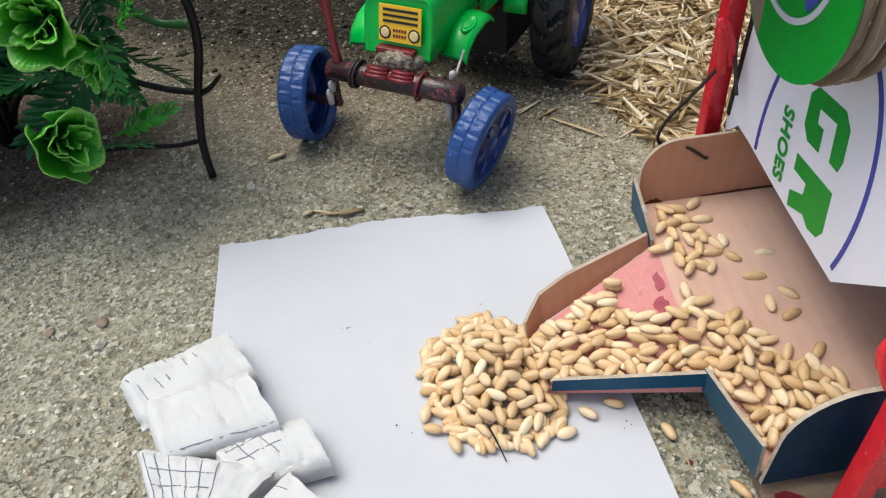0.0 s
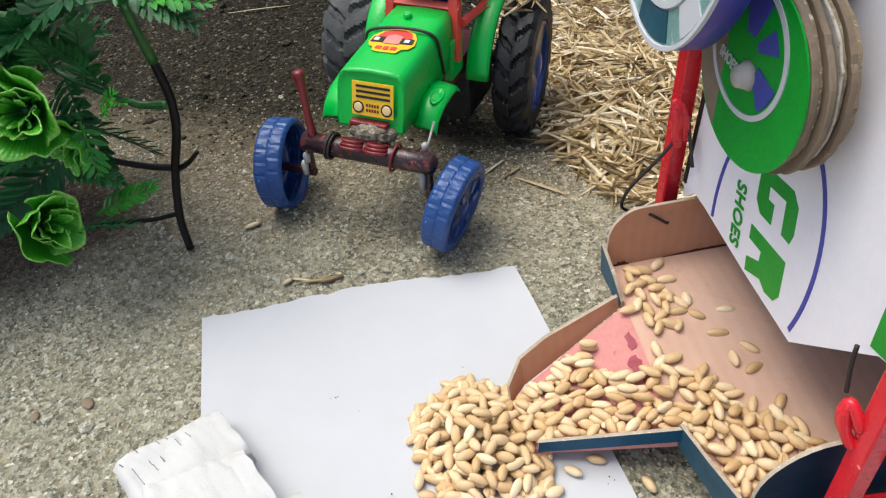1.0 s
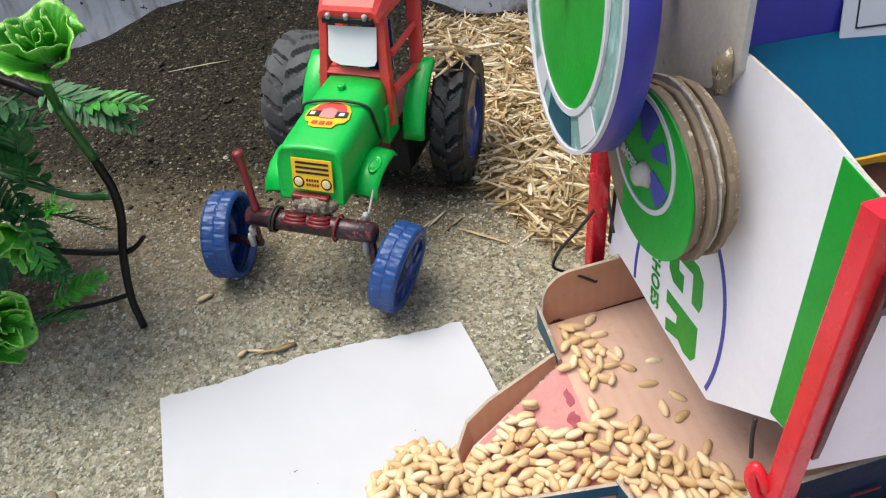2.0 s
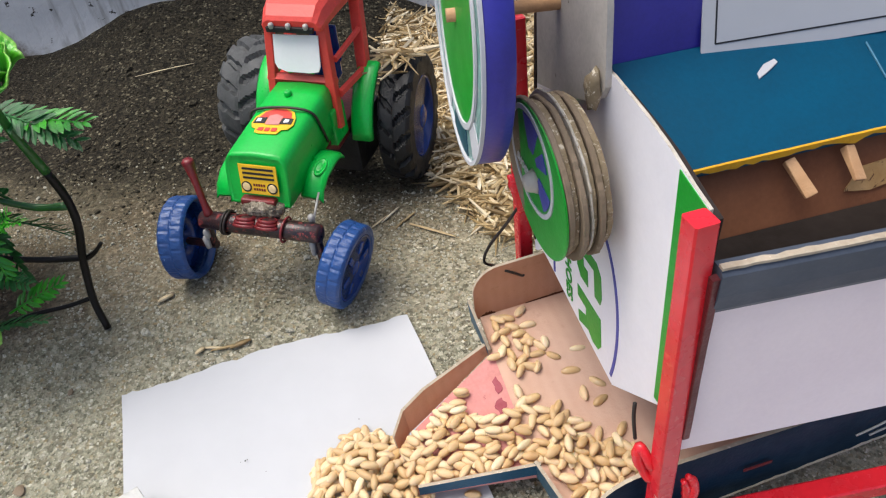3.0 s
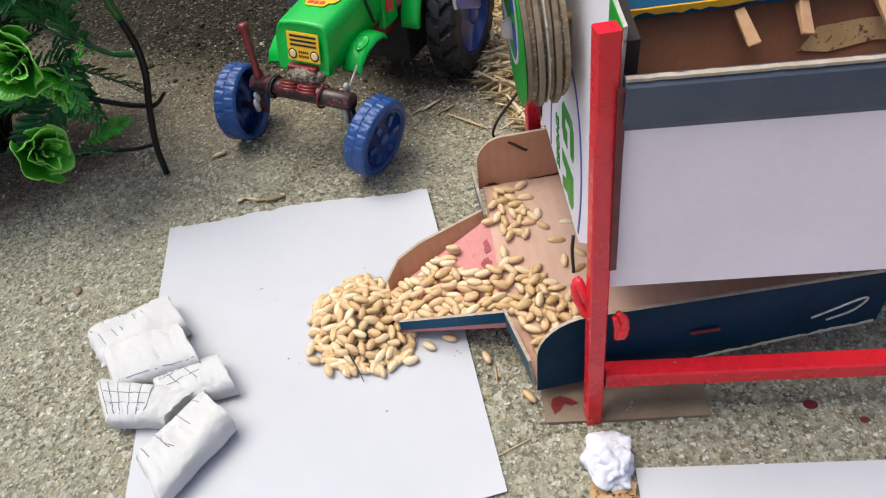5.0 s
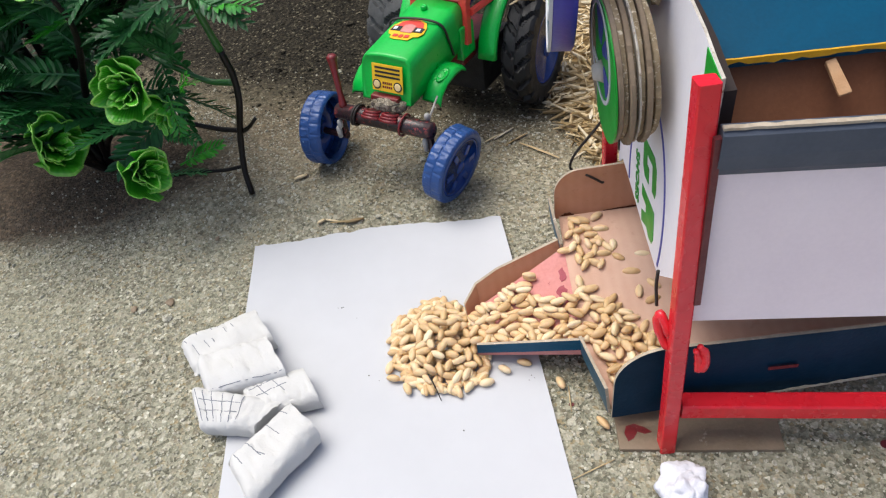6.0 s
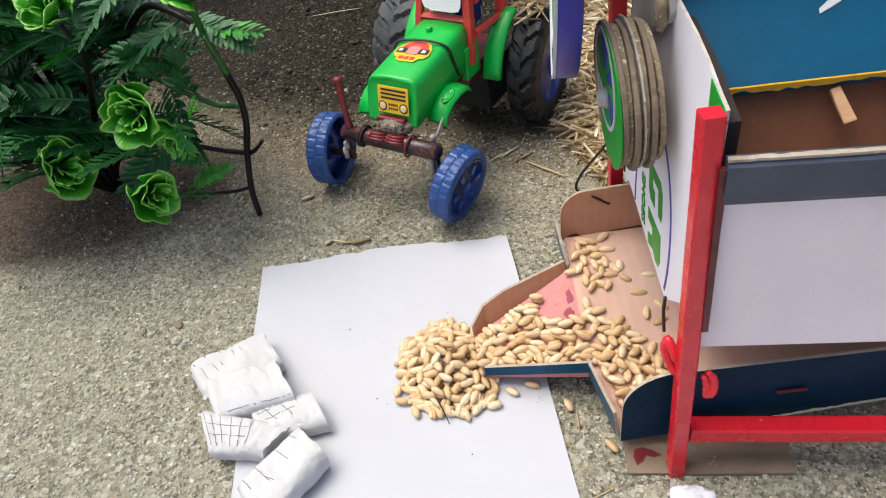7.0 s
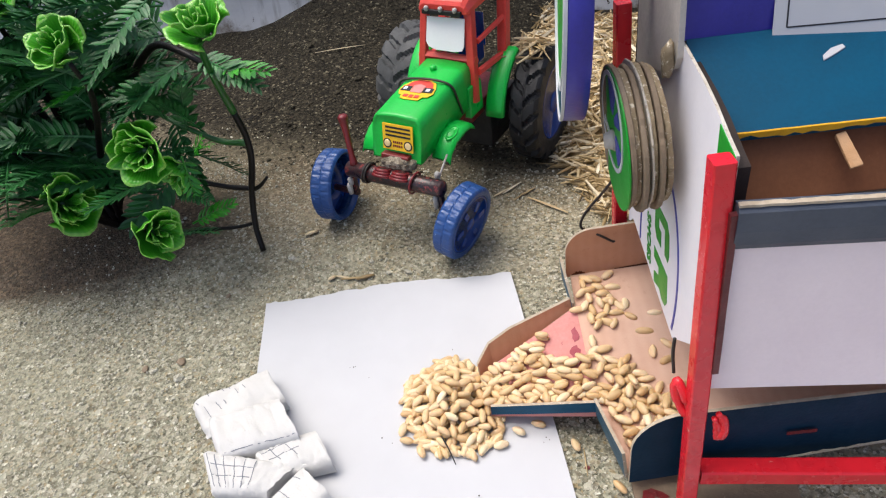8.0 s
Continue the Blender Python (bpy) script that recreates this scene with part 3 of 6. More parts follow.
for c, s in (((0, 1.6, 0.55), (46, 0.35, 0.1)), ((0, 17, 0.55), (46, 0.35, 0.1)), ((-23, 9.3, 0.55), (0.35, 15.4, 0.1)), ((23, 9.3, 0.55), (0.35, 15.4, 0.1))):
    box(bm, c, s, LABEL, 0)
part("border", bm, M_BLACKINK, label_plate, "thin grey printed border")
bm = bmesh.new()
box(bm, (2.4, 0, 0.9), (107, 1.6, 18.2), Matrix.Translation(mm(59, 22.5, 102.5)) @ pose(0, 0, 0, -24, 0, -2.6), 0.3)
part("drum_board", bm, M_DRUM, machine, "brown cardboard behind the teeth")
for x, y, z, ln, tip in ((31, 20.2, 106.8, 8.5, -16), (43, 19.8, 107.2, 7.5, 10), (60, 19.0, 106.8, 8, -12), (76, 18.4, 107, 8.5, 8), (92, 17.6, 106.8, 8, -10)):
    b2 = bmesh.new()
    box(b2, (0, 0, 0), (2.2, 1.9, ln), None, 0.3)
    for v in b2.verts:
        k = max(0, -v.co.z / (ln * 0.5 * MM))
        v.co.x *= 1 + 0.25 * k
        v.co.y *= 1 - 0.6 * k
    part("tooth", b2, M_WOOD, machine, "bare wooden peg with a wedge tip", at=Matrix.Translation(mm(x, y, z)) @ pose(0, 0, 0, -58, tip, 0))
# a near-black sheet stands where the gap behind the wall is only shaded
bm = bmesh.new()
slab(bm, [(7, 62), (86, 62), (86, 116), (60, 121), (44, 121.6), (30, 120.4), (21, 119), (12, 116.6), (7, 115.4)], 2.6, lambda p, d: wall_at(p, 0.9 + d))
part("inner_cheek", bm, M_INSIDE_SHADE, machine, "near-black sheet standing for the shade inside the end wall")
for v0, mt, pts in ((38.5, M_PAPER, [(31, -0.7), (33.6, 0.4), (36.6, 1.9), (36.2, 2.8), (33.4, 2.2), (31.2, 0.6)]),
                    (31.6, M_SCRATCH, [(57, 0), (57.25, 0), (57.6, 9), (57.3, 9)]), (41.5, M_SCRATCH, [(63, 0), (65.5, 0.4), (65.4, 0.8), (63.2, 0.5)])):
    bm = bmesh.new()
    slab(bm, pts, 0.3, lambda p, d: mm(p[0], v0 + p[1] * 0.88, 112 + (v0 + p[1] * 0.88 + 0.045 * p[0] - 25) * 0.536 + 0.1 + d))
    part("scuff", bm, mt, machine, "white scratch in the blue print" if mt is M_PAPER else "pale scratch in the blue print")
bm = bmesh.new()
slab(bm, [(44, -4), (48, 0.5), (58, 1.2), (72, 0.6), (80, 2.4), (84, -1), (74, -4.6), (60, -3.6), (50, -5)], 0.3, lambda p, d: Matrix.Translation(mm(0, 22.5 - 0.045 * (p[0] - 59), 102.5)) @ pose(0, 0, 0, -24) @ mm(p[0], -1.0 - d, p[1]))
part("glue_patch", bm, M_OCHRE, machine, "ochre patch of dried glue")
# closing walls of the box, unseen, near-black to keep its inside in shade
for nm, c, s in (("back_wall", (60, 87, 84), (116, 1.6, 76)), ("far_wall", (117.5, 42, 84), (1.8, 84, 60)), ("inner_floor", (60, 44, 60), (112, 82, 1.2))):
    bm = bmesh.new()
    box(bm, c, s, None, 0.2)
    part(nm, bm, M_INSIDE_SHADE, machine)


def stick(name, a, b, wd, material, label, wob=0.25, parent=machine):
    """A hand-cut square stick from a to b (mm), with slightly uneven faces."""
    a, b = Vector(a), Vector(b)
    d = (b - a).normalized()
    s1 = Vector((0, 1, 0)) if abs(d.z) > 0.5 else Vector((0, 0, 1))
    s1 = (s1 - d * s1.dot(d)).normalized()
    s2 = d.cross(s1)
    bx = bmesh.new()
    n = 14
    rings = []
    for i in range(n + 1):
        p = a.lerp(b, i / n)
        ring = []
        for k in range(8):
            ang = math.tau / 8 * (1 + 2 * (k // 2)) + (-0.09, 0.09)[k % 2]
            cx, cy = math.cos(ang), math.sin(ang)
            q = wd / 2 / max(abs(cx), abs(cy)) * 0.93
            q *= 1 + 0.05 * noise.noise(Vector((i * 0.5, k * 1.7, wd + a.x)))
            off = wob * noise.noise(Vector((i * 0.25, a.z, 3 + k * 0.05)))
            ring.append(bx.verts.new((p + s1 * (cx * q + off) + s2 * (cy * q)) * MM))
        rings.append(ring)
    for r, s in zip(rings, rings[1:]):
        for k in range(8):
            bx.faces.new((r[k], r[(k + 1) % 8], s[(k + 1) % 8], s[k]))
    bx.faces.new(rings[0])
    bx.faces.new(rings[-1][::-1])
    return part(name, bx, material, parent, label)


stick("post", (-1.8, -2.2, 0.2), (-4.4, 3.0, 121), 4.8, M_RED, "red painted corner stick")
stick("post", (1.0, 91, 0.2), (-1.0, 93.5, 118), 5.0, M_RED, "red painted corner stick")
stick("batten", (-0.4, -1.2, 63), (-1.9, -0.4, 110), 1.7, M_BATTEN, "dark red strip beside the post")
stick("rail", (1.2, 0.2, 18.2), (118, -14.2, 17.4), 6.0, M_RED, "red painted bottom rail")
stick("post", (117, -14, 0.2), (116.5, -12, 116), 5.2, M_RED, "red painted corner stick")
stick("post", (117, 88, 0.2), (116.5, 88, 118), 5.2, M_RED, "red painted corner stick")

# knots of red string where the tray hangs, and a loose black wire
for nm, m, pts, r in (("string_knot", M_RED, [(1.6, -3.4, 49), (3.2, -3.8, 46), (3.0, -4.6, 42.5), (1.6, -4.4, 40.5), (2.0, -3.8, 43.5), (0.8, -3.4, 47.5)], [0.8, 1.2, 1.3, 0.8, 1.2, 0.8]),
                      ("string_knot", M_RED, [(-3.8, 0.2, 43), (-5.6, 2, 45.5), (-6.8, 4, 50), (-6.6, 4.4, 54), (-5.4, 2, 51), (-4.4, 1, 47)], [0.8, 1.2, 1.5, 1.2, 1.2, 0.8]),
                      ("string_knot", M_RED, [(-2, 88, 58), (-3, 87.5, 63), (-4.1, 87, 68), (-5.3, 88, 72), (-3.5, 87, 70), (-1.5, 87.5, 65), (-0.5, 87.5, 60)], [1.2, 1.6, 1.7, 1.0, 1.4, 1.6, 1.0]),
                      ("wire", M_WIRE, [(-1, 88.5, 62), (-6, 89, 54), (-12, 91, 44), (-14, 91, 38), (-11, 91, 35), (-6, 90, 33)], 0.5),
                      ("wire", M_WIRE, [(0.5, 89, 66), (-0.6, 84, 61), (-0.9, 80, 56)], 0.45),
                      ("wire", M_WIRE, [(-7.4, 5.5, 56), (-7.6, 7, 62), (-7.2, 8, 66)], 0.45)):
    bm = bmesh.new()
    tube(bm, curve_pts(pts, 5), r if not isinstance(r, list) else [r[min(len(r) - 1, round(i * (len(r) - 1) / (5 * (len(pts) - 1))))] for i in range(5 * (len(pts) - 1) + 1)], 8)
    part(nm, bm, m, machine, "", True)

# flywheel and pulley on the end wall
FLY = Matrix.Translation(mm(-22.5, 73, 131)) @ pose(0, 0, 0, 0, 2, -8)

def disc_mesh(prof, seg=56, m=None, rim=None):
    b = bmesh.new()
    lathe(b, prof, seg, rim=rim)
    if m:
        bmesh.ops.transform(b, matrix=m, verts=b.verts[:])
    return b


flywheel = part("flywheel", disc_mesh([(0.6, 30.5), (0, 32.6), (0.4, 33), (5.6, 33), (6.0, 32.5), (6.0, 3)]), M_PURPLE, machine, "purple flywheel of wound card", True, FLY)
part("rim_ring", disc_mesh([(0.2, 33.1), (-0.6, 33.1), (-0.6, 32.2), (0.4, 32.0)]), M_PAPER, flywheel, "white paper ring")
part("outer_face", disc_mesh([(0.1, 32.2), (0.1, 24.4), (0.5, 24.4), (0.5, 32.2)]), M_CYAN, flywheel, "pale cyan printed ring")
part("inner_ring", disc_mesh([(0.0, 25.2), (-0.5, 25.0), (-0.5, 23.6), (0.4, 23.4)]), M_PAPER, flywheel, "white paper ring")
part("inner_face", disc_mesh([(0.6, 23.8), (-0.1, 23.6), (-0.1, 0.5)]), M_GREENPRINT, flywheel, "green printed centre")
for ang, r0, r1, wdt, mt in ((20, 25.4, 31.6, 26, M_GREENPRINT), (265, 25.4, 31.6, 34, M_TEAL), (300, 25.4, 31.6, 16, M_PAPER), (225, 25.4, 31.6, 18, M_PAPER)):
    bm = bmesh.new()
    arc = [radians(ang + wdt * (i / 8 - 0.5)) for i in range(9)]
    slab(bm, [(r0 * math.cos(a), r0 * math.sin(a)) for a in arc] + [(r1 * math.cos(a), r1 * math.sin(a)) for a in arc[::-1]], -0.25, lambda p, d: mm(0.05 + d, p[0], p[1]))
    part("printed_patch", bm, mt, flywheel)
part("axle", disc_mesh([(-2, 1.5), (30, 1.5)], 14), M_WOOD, flywheel, "bare wooden axle", True)

PUL = Matrix.Translation(mm(-13.0, 50, 98.7)) @ pose(0, 0, 0, 0, -3, -2) @ Matrix.Diagonal((1.08, 0.97, 0.97, 1))
pulley = part("pulley", disc_mesh([(0.4, 17.4), (9.4, 17.4), (9.4, 2)], 48), M_FLUTE, machine, "pulley of stacked corrugated card discs", False, PUL)
for i, (x0, x1, r, mt) in enumerate(((0.0, 1.3, 19.6, M_BASEBOARD), (1.5, 3.0, 18.9, M_FLUTE), (3.1, 4.3, 20.0, M_BASEBOARD), (4.5, 5.0, 20.3, M_EDGE), (5.2, 6.6, 19.0, M_FLUTE), (6.8, 8.0, 19.7, M_BASEBOARD), (8.2, 9.6, 18.8, M_FLUTE))):
    disc = disc_mesh([(x0, 15.5), (x0, r - 0.25), (x0 + 0.2, r), (x1 - 0.2, r), (x1, r - 0.25), (x1, 15.5)], 80, None,
                     lambda k, a: (0.55 * noise.noise(Vector((2.2 * math.cos(a), 2.2 * math.sin(a), i * 1.7))) + 0.4 * noise.noise(Vector((11 * math.cos(a), 11 * math.sin(a), i * 2.9)))) if 0 < k < 5 else 0.0)
    lean = Matrix.Translation(mm(0, 0.5 * math.sin(i * 2.3), 0.5 * math.cos(i * 1.7))) @ pose(0, 0, 0, 40 * i, 1.4 * math.sin(i * 3.1), 1.2 * math.cos(i * 2.1))
    part("disc", disc, mt, pulley, "", False, lean)
part("face", disc_mesh([(0.2, 19.6), (-0.2, 19.6), (-0.2, 0.4)]), M_GREENPRINT, pulley, "green printed face")
# the print on the face is cut off-centre
PRINT = Matrix.Translation(mm(0, 1.6, 4.6))
part("ring", disc_mesh([(0.0, 13.9), (-0.45, 13.9), (-0.45, 12.7), (0.0, 12.7)]), M_PAPER, pulley, "white printed ring", False, PRINT)
for ang, r0, r1, wdt, mt in ((95, 3.5, 12.2, 44, M_INK), (215, 5, 12.0, 36, M_INK), (150, 4, 10.5, 26, M_INK)):
    bm = bmesh.new()
    arc = [radians(ang + wdt * (i / 8 - 0.5)) for i in range(9)]
    slab(bm, [(r0 * math.cos(a), r0 * math.sin(a)) for a in arc] + [(r1 * math.cos(a), r1 * math.sin(a)) for a in arc[::-1]], -0.2, lambda p, d: mm(-0.2 + d, p[0], p[1]))
    part("printed_patch", bm, mt, pulley, "", False, PRINT)
face_word = new("lettering", word_me.copy())
face_word.data.materials.clear()
face_word.data.materials.append(M_PAPER)
face_word.parent = pulley
face_word["label"] = "white printed word"
face_word.matrix_basis = Matrix.Translation(mm(-0.5, 7.6, 0.2)) @ Matrix((Vector((0, -0.98, -0.19)), Vector((0, -0.19, 0.98)), Vector((-1, 0, 0)))).transposed().to_4x4() @ Matrix.Diagonal((0.42, 0.62, 1, 1))
part("hub", disc_mesh([(-2.5, 0.3), (-2.5, 2.0), (-1, 2.6), (-0.2, 3.2)], 16), M_GREYPULLEY, pulley, "lump of grey putty", True)
part("axle", disc_mesh([(2, 1.4), (18, 1.4)], 14), M_WOOD, pulley, "bare wooden axle", True)
bm = bmesh.new()
TORN = [(44.6, 122), (46.5, 118.5), (49, 119.5), (52, 115), (57, 113), (64, 110), (73, 107), (82.5, 104), (83.5, 128), (84, 156), (50.5, 156), (46.2, 138)]
slab(bm, TORN, -1.4, wall_at)
part("gable_board", bm, M_GREYPULLEY, machine, "bare grey card gable with a torn lower edge")
bm = bmesh.new()
lathe(bm, [(0, 0.3), (0.3, 2.2), (1.6, 2.8), (2.6, 1.8), (2.9, 0.3)], 11, rim=lambda i, a: 0.6 * math.sin(3 * a + i))
bmesh.ops.transform(bm, matrix=Matrix.Translation(mm(-3.2, 47, 121)) @ Matrix.Diagonal((1, 0.8, 1.7, 1)), verts=bm.verts[:])
part("glue_lump", bm, M_FLUTE, machine, "brown lump of glue and torn card", True)

# grain tray: folded cardboard, brown inside, navy outside


def tray_z(u, v):
    """Height of the tray's inside floor (mm)."""
    s = min(1, max(0, (v - 7) / 73))
    r = (u + 18) / 94
    lo = 8.5 + 13 * r
    hi = 24.6 + 2.4 * r
    return lo + (hi - lo) * s


def spout_z(u, v):
    k = min(1, max(0, (-20.5 - u) / 36))
    return tray_z(-20.5, 27 + (v - 27)) * (1 - k) + (6.2 + 0.06 * (v - 45)) * k


tray = thing("grain_tray", "folded cardboard grain tray, brown inside and navy outside", "tray", MACHINE)
bm = bmesh.new()
fl = [(-16, 7.5), (76, 6), (76, 80), (-20, 80), (-20.5, 67), (-20.8, 27.5)]
slab(bm, fl, -1.2, lambda p, d: mm(p[0], p[1], tray_z(*p) + d))
part("floor", bm, M_LITBOARD, tray, "brown cardboard floor, coloured lighter than the shaded sides")
bm = bmesh.new()
sp = [(-20.4, 67), (-20.6, 27.5), (-55.5, 37.5), (-57.5, 51.5), (-50, 56.5), (-38, 61)]
slab(bm, sp, -2.2, lambda p, d: mm(p[0], p[1], spout_z(*p) + d))
part("spout_floor", bm, M_PINK, tray, "spout floor faced with pink paper")
for u, v, ru, rv in ((-22.8, 56.5, 1.2, 2.8), (-24.0, 50.2, 1.7, 2.0), (-22.6, 45.2, 1.0, 2.2)):
    bm = bmesh.new()
    slab(bm, [(u + ru * (1 + 0.8 * noise.noise(Vector((k * 1.7, u, v)))) * math.cos(k * math.tau / 12), v + rv * (1 + 0.8 * noise.noise(Vector((k * 1.7, v, u)))) * math.sin(k * math.tau / 12)) for k in range(12)], 0.15, lambda p, d: mm(p[0], p[1], spout_z(*p) + 0.05 + d))
    part("ink_mark", bm, M_BLOT, tray, "dark red printed blot")


def tray_wall(name, run, lean, outer, label, th=1.0):
    """A folded-up side: run holds (u, v, z bottom, z top); lean pushes its top outwards."""
    n = len(run)
    b = bmesh.new()
    rows = []
    for u, v, z0, z1 in run:
        lo, hi = mm(u, v, z0 - 1.0), mm(u + lean[0] * (z1 - z0), v + lean[1] * (z1 - z0), z1)
        rows.append((lo, hi))
    nrm = Vector(((run[-1][1] - run[0][1]), -(run[-1][0] - run[0][0]), 0)).normalized()
    a = [[b.verts.new(q) for q in r] for r in rows]
    c = [[b.verts.new(q + nrm * th * MM) for q in r] for r in rows]
    for i in range(n - 1):
        b.faces.new((a[i][0], a[i + 1][0], a[i + 1][1], a[i][1])).material_index = 0
        b.faces.new((c[i][0], c[i][1], c[i + 1][1], c[i + 1][0])).material_index = 1
        b.faces.new((a[i][1], a[i + 1][1], c[i + 1][1], c[i][1])).material_index = 2
        b.faces.new((a[i][0], c[i][0], c[i + 1][0], a[i + 1][0])).material_index = 2
    for i in (0, n - 1):
        b.faces.new((a[i][0], a[i][1], c[i][1], c[i][0])).material_index = 2
    return part(name, b, [M_BOARD, outer, M_TRAYEDGE], tray, label)


def round_end(u0, u1, v0, v1, z0, z1, rad, steps=8):
    """Run of a side whose first upper corner is rounded; z0 and z1 give the ends' heights as (first, last)."""
    run = []
    for i in range(steps + 1):
        a = i / steps * math.pi / 2
        u = u0 + rad * (1 - math.cos(a)) * (1 if u1 > u0 else -1)
        k = (u - u0) / (u1 - u0)
        zt = z1[0] + (z1[1] - z1[0]) * k - rad * (1 - math.sin(a))
        run.append((u, v0 + (v1 - v0) * k, z0[0] + (z0[1] - z0[0]) * k, zt))
    run.append((u1, v1, z0[1], z1[1]))
    return run


tray_wall("rear_side", [(q[0], q[1], q[2], q[3]) for q in round_end(-21.5, 60, 80, 80, (24.6, 26.5), (43.5, 46), 9)][::-1], (0.0, 0.06), M_NAVY, "brown rear side with a rounded corner")
tray_wall("front_side", round_end(-16.5, 78, 6.5, 3.5, (8, 22), (37.5, 41.5), 14), (0, 0.0), M_NAVY, "navy front side with a rounded corner")
tray_wall("left_side", [(-20.8, 67, 21.6, 23.2), (-21.5, 72, 22.8, 29), (-22, 80, 24.6, 34)][::-1], (-0.1, 0), M_TEAL, "narrow teal-faced side")
tray_wall("left_side", [(-20.8, 27.5, 12.8, 20.2), (-18.5, 17, 10.6, 19.5), (-16.4, 7.2, 8.3, 20)], (-0.12, 0), M_TEAL, "narrow teal-faced side")
tray_wall("spout_side", [(-57, 52.5, 7, 11.5), (-52, 57, 8.2, 15.5), (-44, 60, 10.8, 18.5), (-20.8, 68, 21.4, 24)][::-1], (-0.1, 0.35), M_TEAL, "brown spout side")
tray_wall("spout_side", [(-54.5, 36.5, 8.2, 11.6), (-40, 32.5, 11.2, 15.0), (-20.8, 27, 15.8, 20)], (0.0, -0.05), M_BLUE, "blue-faced spout side")
bm = bmesh.new()
tube(bm, curve_pts([(-10.4, 81.2, 41.4), (-9.2, 80.8, 40.8), (-6.6, 80.7, 38.9), (-4.6, 80.7, 37.4), (-4.0, 80.9, 37.6)], 4), 0.45, 6)
part("staple_wire", bm, M_WIRE, tray, "bit of bent black wire")
for u0, u1, tall in ((-4, 24, 0.8), (-19.5, -14.5, 1.7)):
    bm = bmesh.new()
    slab(bm, [(u0 + (u1 - u0) * i / 24, 0.0) for i in range(25)] + [(u1 - (u1 - u0) * i / 24, 0.12 + tall * math.sin(math.pi * i / 24) * (0.65 + 0.6 * noise.noise(Vector((i * 0.9, u0, 0))))) for i in range(25)], 0.2,
         lambda p, d: mm(p[0], 79.95 - d, tray_z(p[0], 80) + 0.1 + p[1]))
    part("fold_crack", bm, M_OLDCRACK, tray, "dark crack along the fold")
bm = bmesh.new()
tube(bm, curve_pts([(58, 2.2, 27), (63, 1.2, 31), (69, 1.0, 34), (71, 1.2, 33), (68, 1.2, 29), (62, 1.6, 26)], 6), 0.3, 6)
part("string_loop", bm, M_CHROME, tray, "loop of pale string", True)
bm = bmesh.new()
slab(bm, [(14 + 63 * i / 40, 0.0) for i in range(41)] + [(77 - 63 * i / 40, max(0.15, 0.9 + 1.1 * noise.noise(Vector((i * 0.5, 3, 0))))) for i in range(41)], 0.2,
     lambda p, d: mm(p[0], 5.4 - 3.0 * (p[0] + 16.5) / 94.5 - 0.05 - d, 7.1 + 14 * (p[0] + 16.5) / 94.5 + p[1]))
part("worn_edge", bm, M_EDGE, tray, "pale worn lower edge")
bm = bmesh.new()
box(bm, (30.5, 4.1, 25.5), (8, 0.2, 1.2), pose(0, 0, 0, 0, -3, -2), 0)
part("red_smear", bm, M_BATTEN, tray, "dark red smear of paint")

# cardboard pad under the machine's corner, with paint on it
pad = thing("base_pad", "worn grey-brown cardboard pad under the red corner post", "cardboard", MACHINE)
bm = bmesh.new()
slab(bm, [(-15.5, -2), (-14.5, 12), (10, 9), (33, 5), (31, -7.5), (8, -5)], 1.4, lambda p, d: mm(p[0], p[1], 0.1 + d))
part("board", bm, M_BASEBOARD, pad)
bm = bmesh.new()
slab(bm, [(-13, 3), (-12, 5.5), (-9.5, 6), (-6.5, 4.4), (-4.8, 2.6), (-7, 2.2), (-9, 3.2), (-10.5, 1.2), (-12.5, 0.2)], 0.2, lambda p, d: mm(p[0], p[1], 1.5 + d))
part("paint_spot", bm, M_DARKRED, pad, "dried red paint")


# ---- toy tractor, in its own axes: x to its right as seen from the front, y to the back ----
TRACTOR = pose(-0.020, 0.2135, 0, 0, 0, -23)
tractor = thing("toy_tractor", "green plastic toy tractor with a red cab and mismatched wheels", "toy tractor", TRACTOR)


def loft(rows, cap=True):
    """A skin over rows of equal rings (mm)."""
    b = bmesh.new()
    rings = [[b.verts.new(mm(*p)) for p in r] for r in rows]
    n = len(rings[0])
    for r, s in zip(rings, rings[1:]):
        for k in range(n):
            b.faces.new((r[k], r[(k + 1) % n], s[(k + 1) % n], s[k]))
    if cap:
        b.faces.new(rings[0])
        b.faces.new(rings[-1][::-1])
    return b


def hood_ring(y_low, y_top, z0, z1, half, cx=3.0):
    """Cross-section of the bonnet: upright sides, chamfered shoulders, a slightly crowned top."""
    pts = [(-1, 0), (-1, 0.35), (-0.99, 0.7), (-0.93, 0.9), (-0.8, 0.985), (-0.4, 1.0), (0, 1.015), (0.4, 1.0), (0.8, 0.985), (0.93, 0.9), (0.99, 0.7), (1, 0.35), (1, 0)]
    return [(cx + half * p, y_low + (y_top - y_low) * q, z0 + (z1 - z0) * q) for p, q in pts]


hood_b = loft([hood_ring(6.6, 10.6, 42.5, 59.6, 11.4), hood_ring(5.6, 9.8, 42, 60.2, 12.2), hood_ring(7, 12, 42, 60.9, 12.5), hood_ring(28, 28, 44, 62.6, 12.7), hood_ring(46, 46, 46, 64.8, 12.6), hood_ring(54, 54, 46, 65.4, 12.4)])
hood = part("hood", hood_b, M_GREEN, tractor, "glossy green bonnet", True)
for p in hood.data.polygons:
    p.use_smooth = abs(p.normal.y) < 0.75
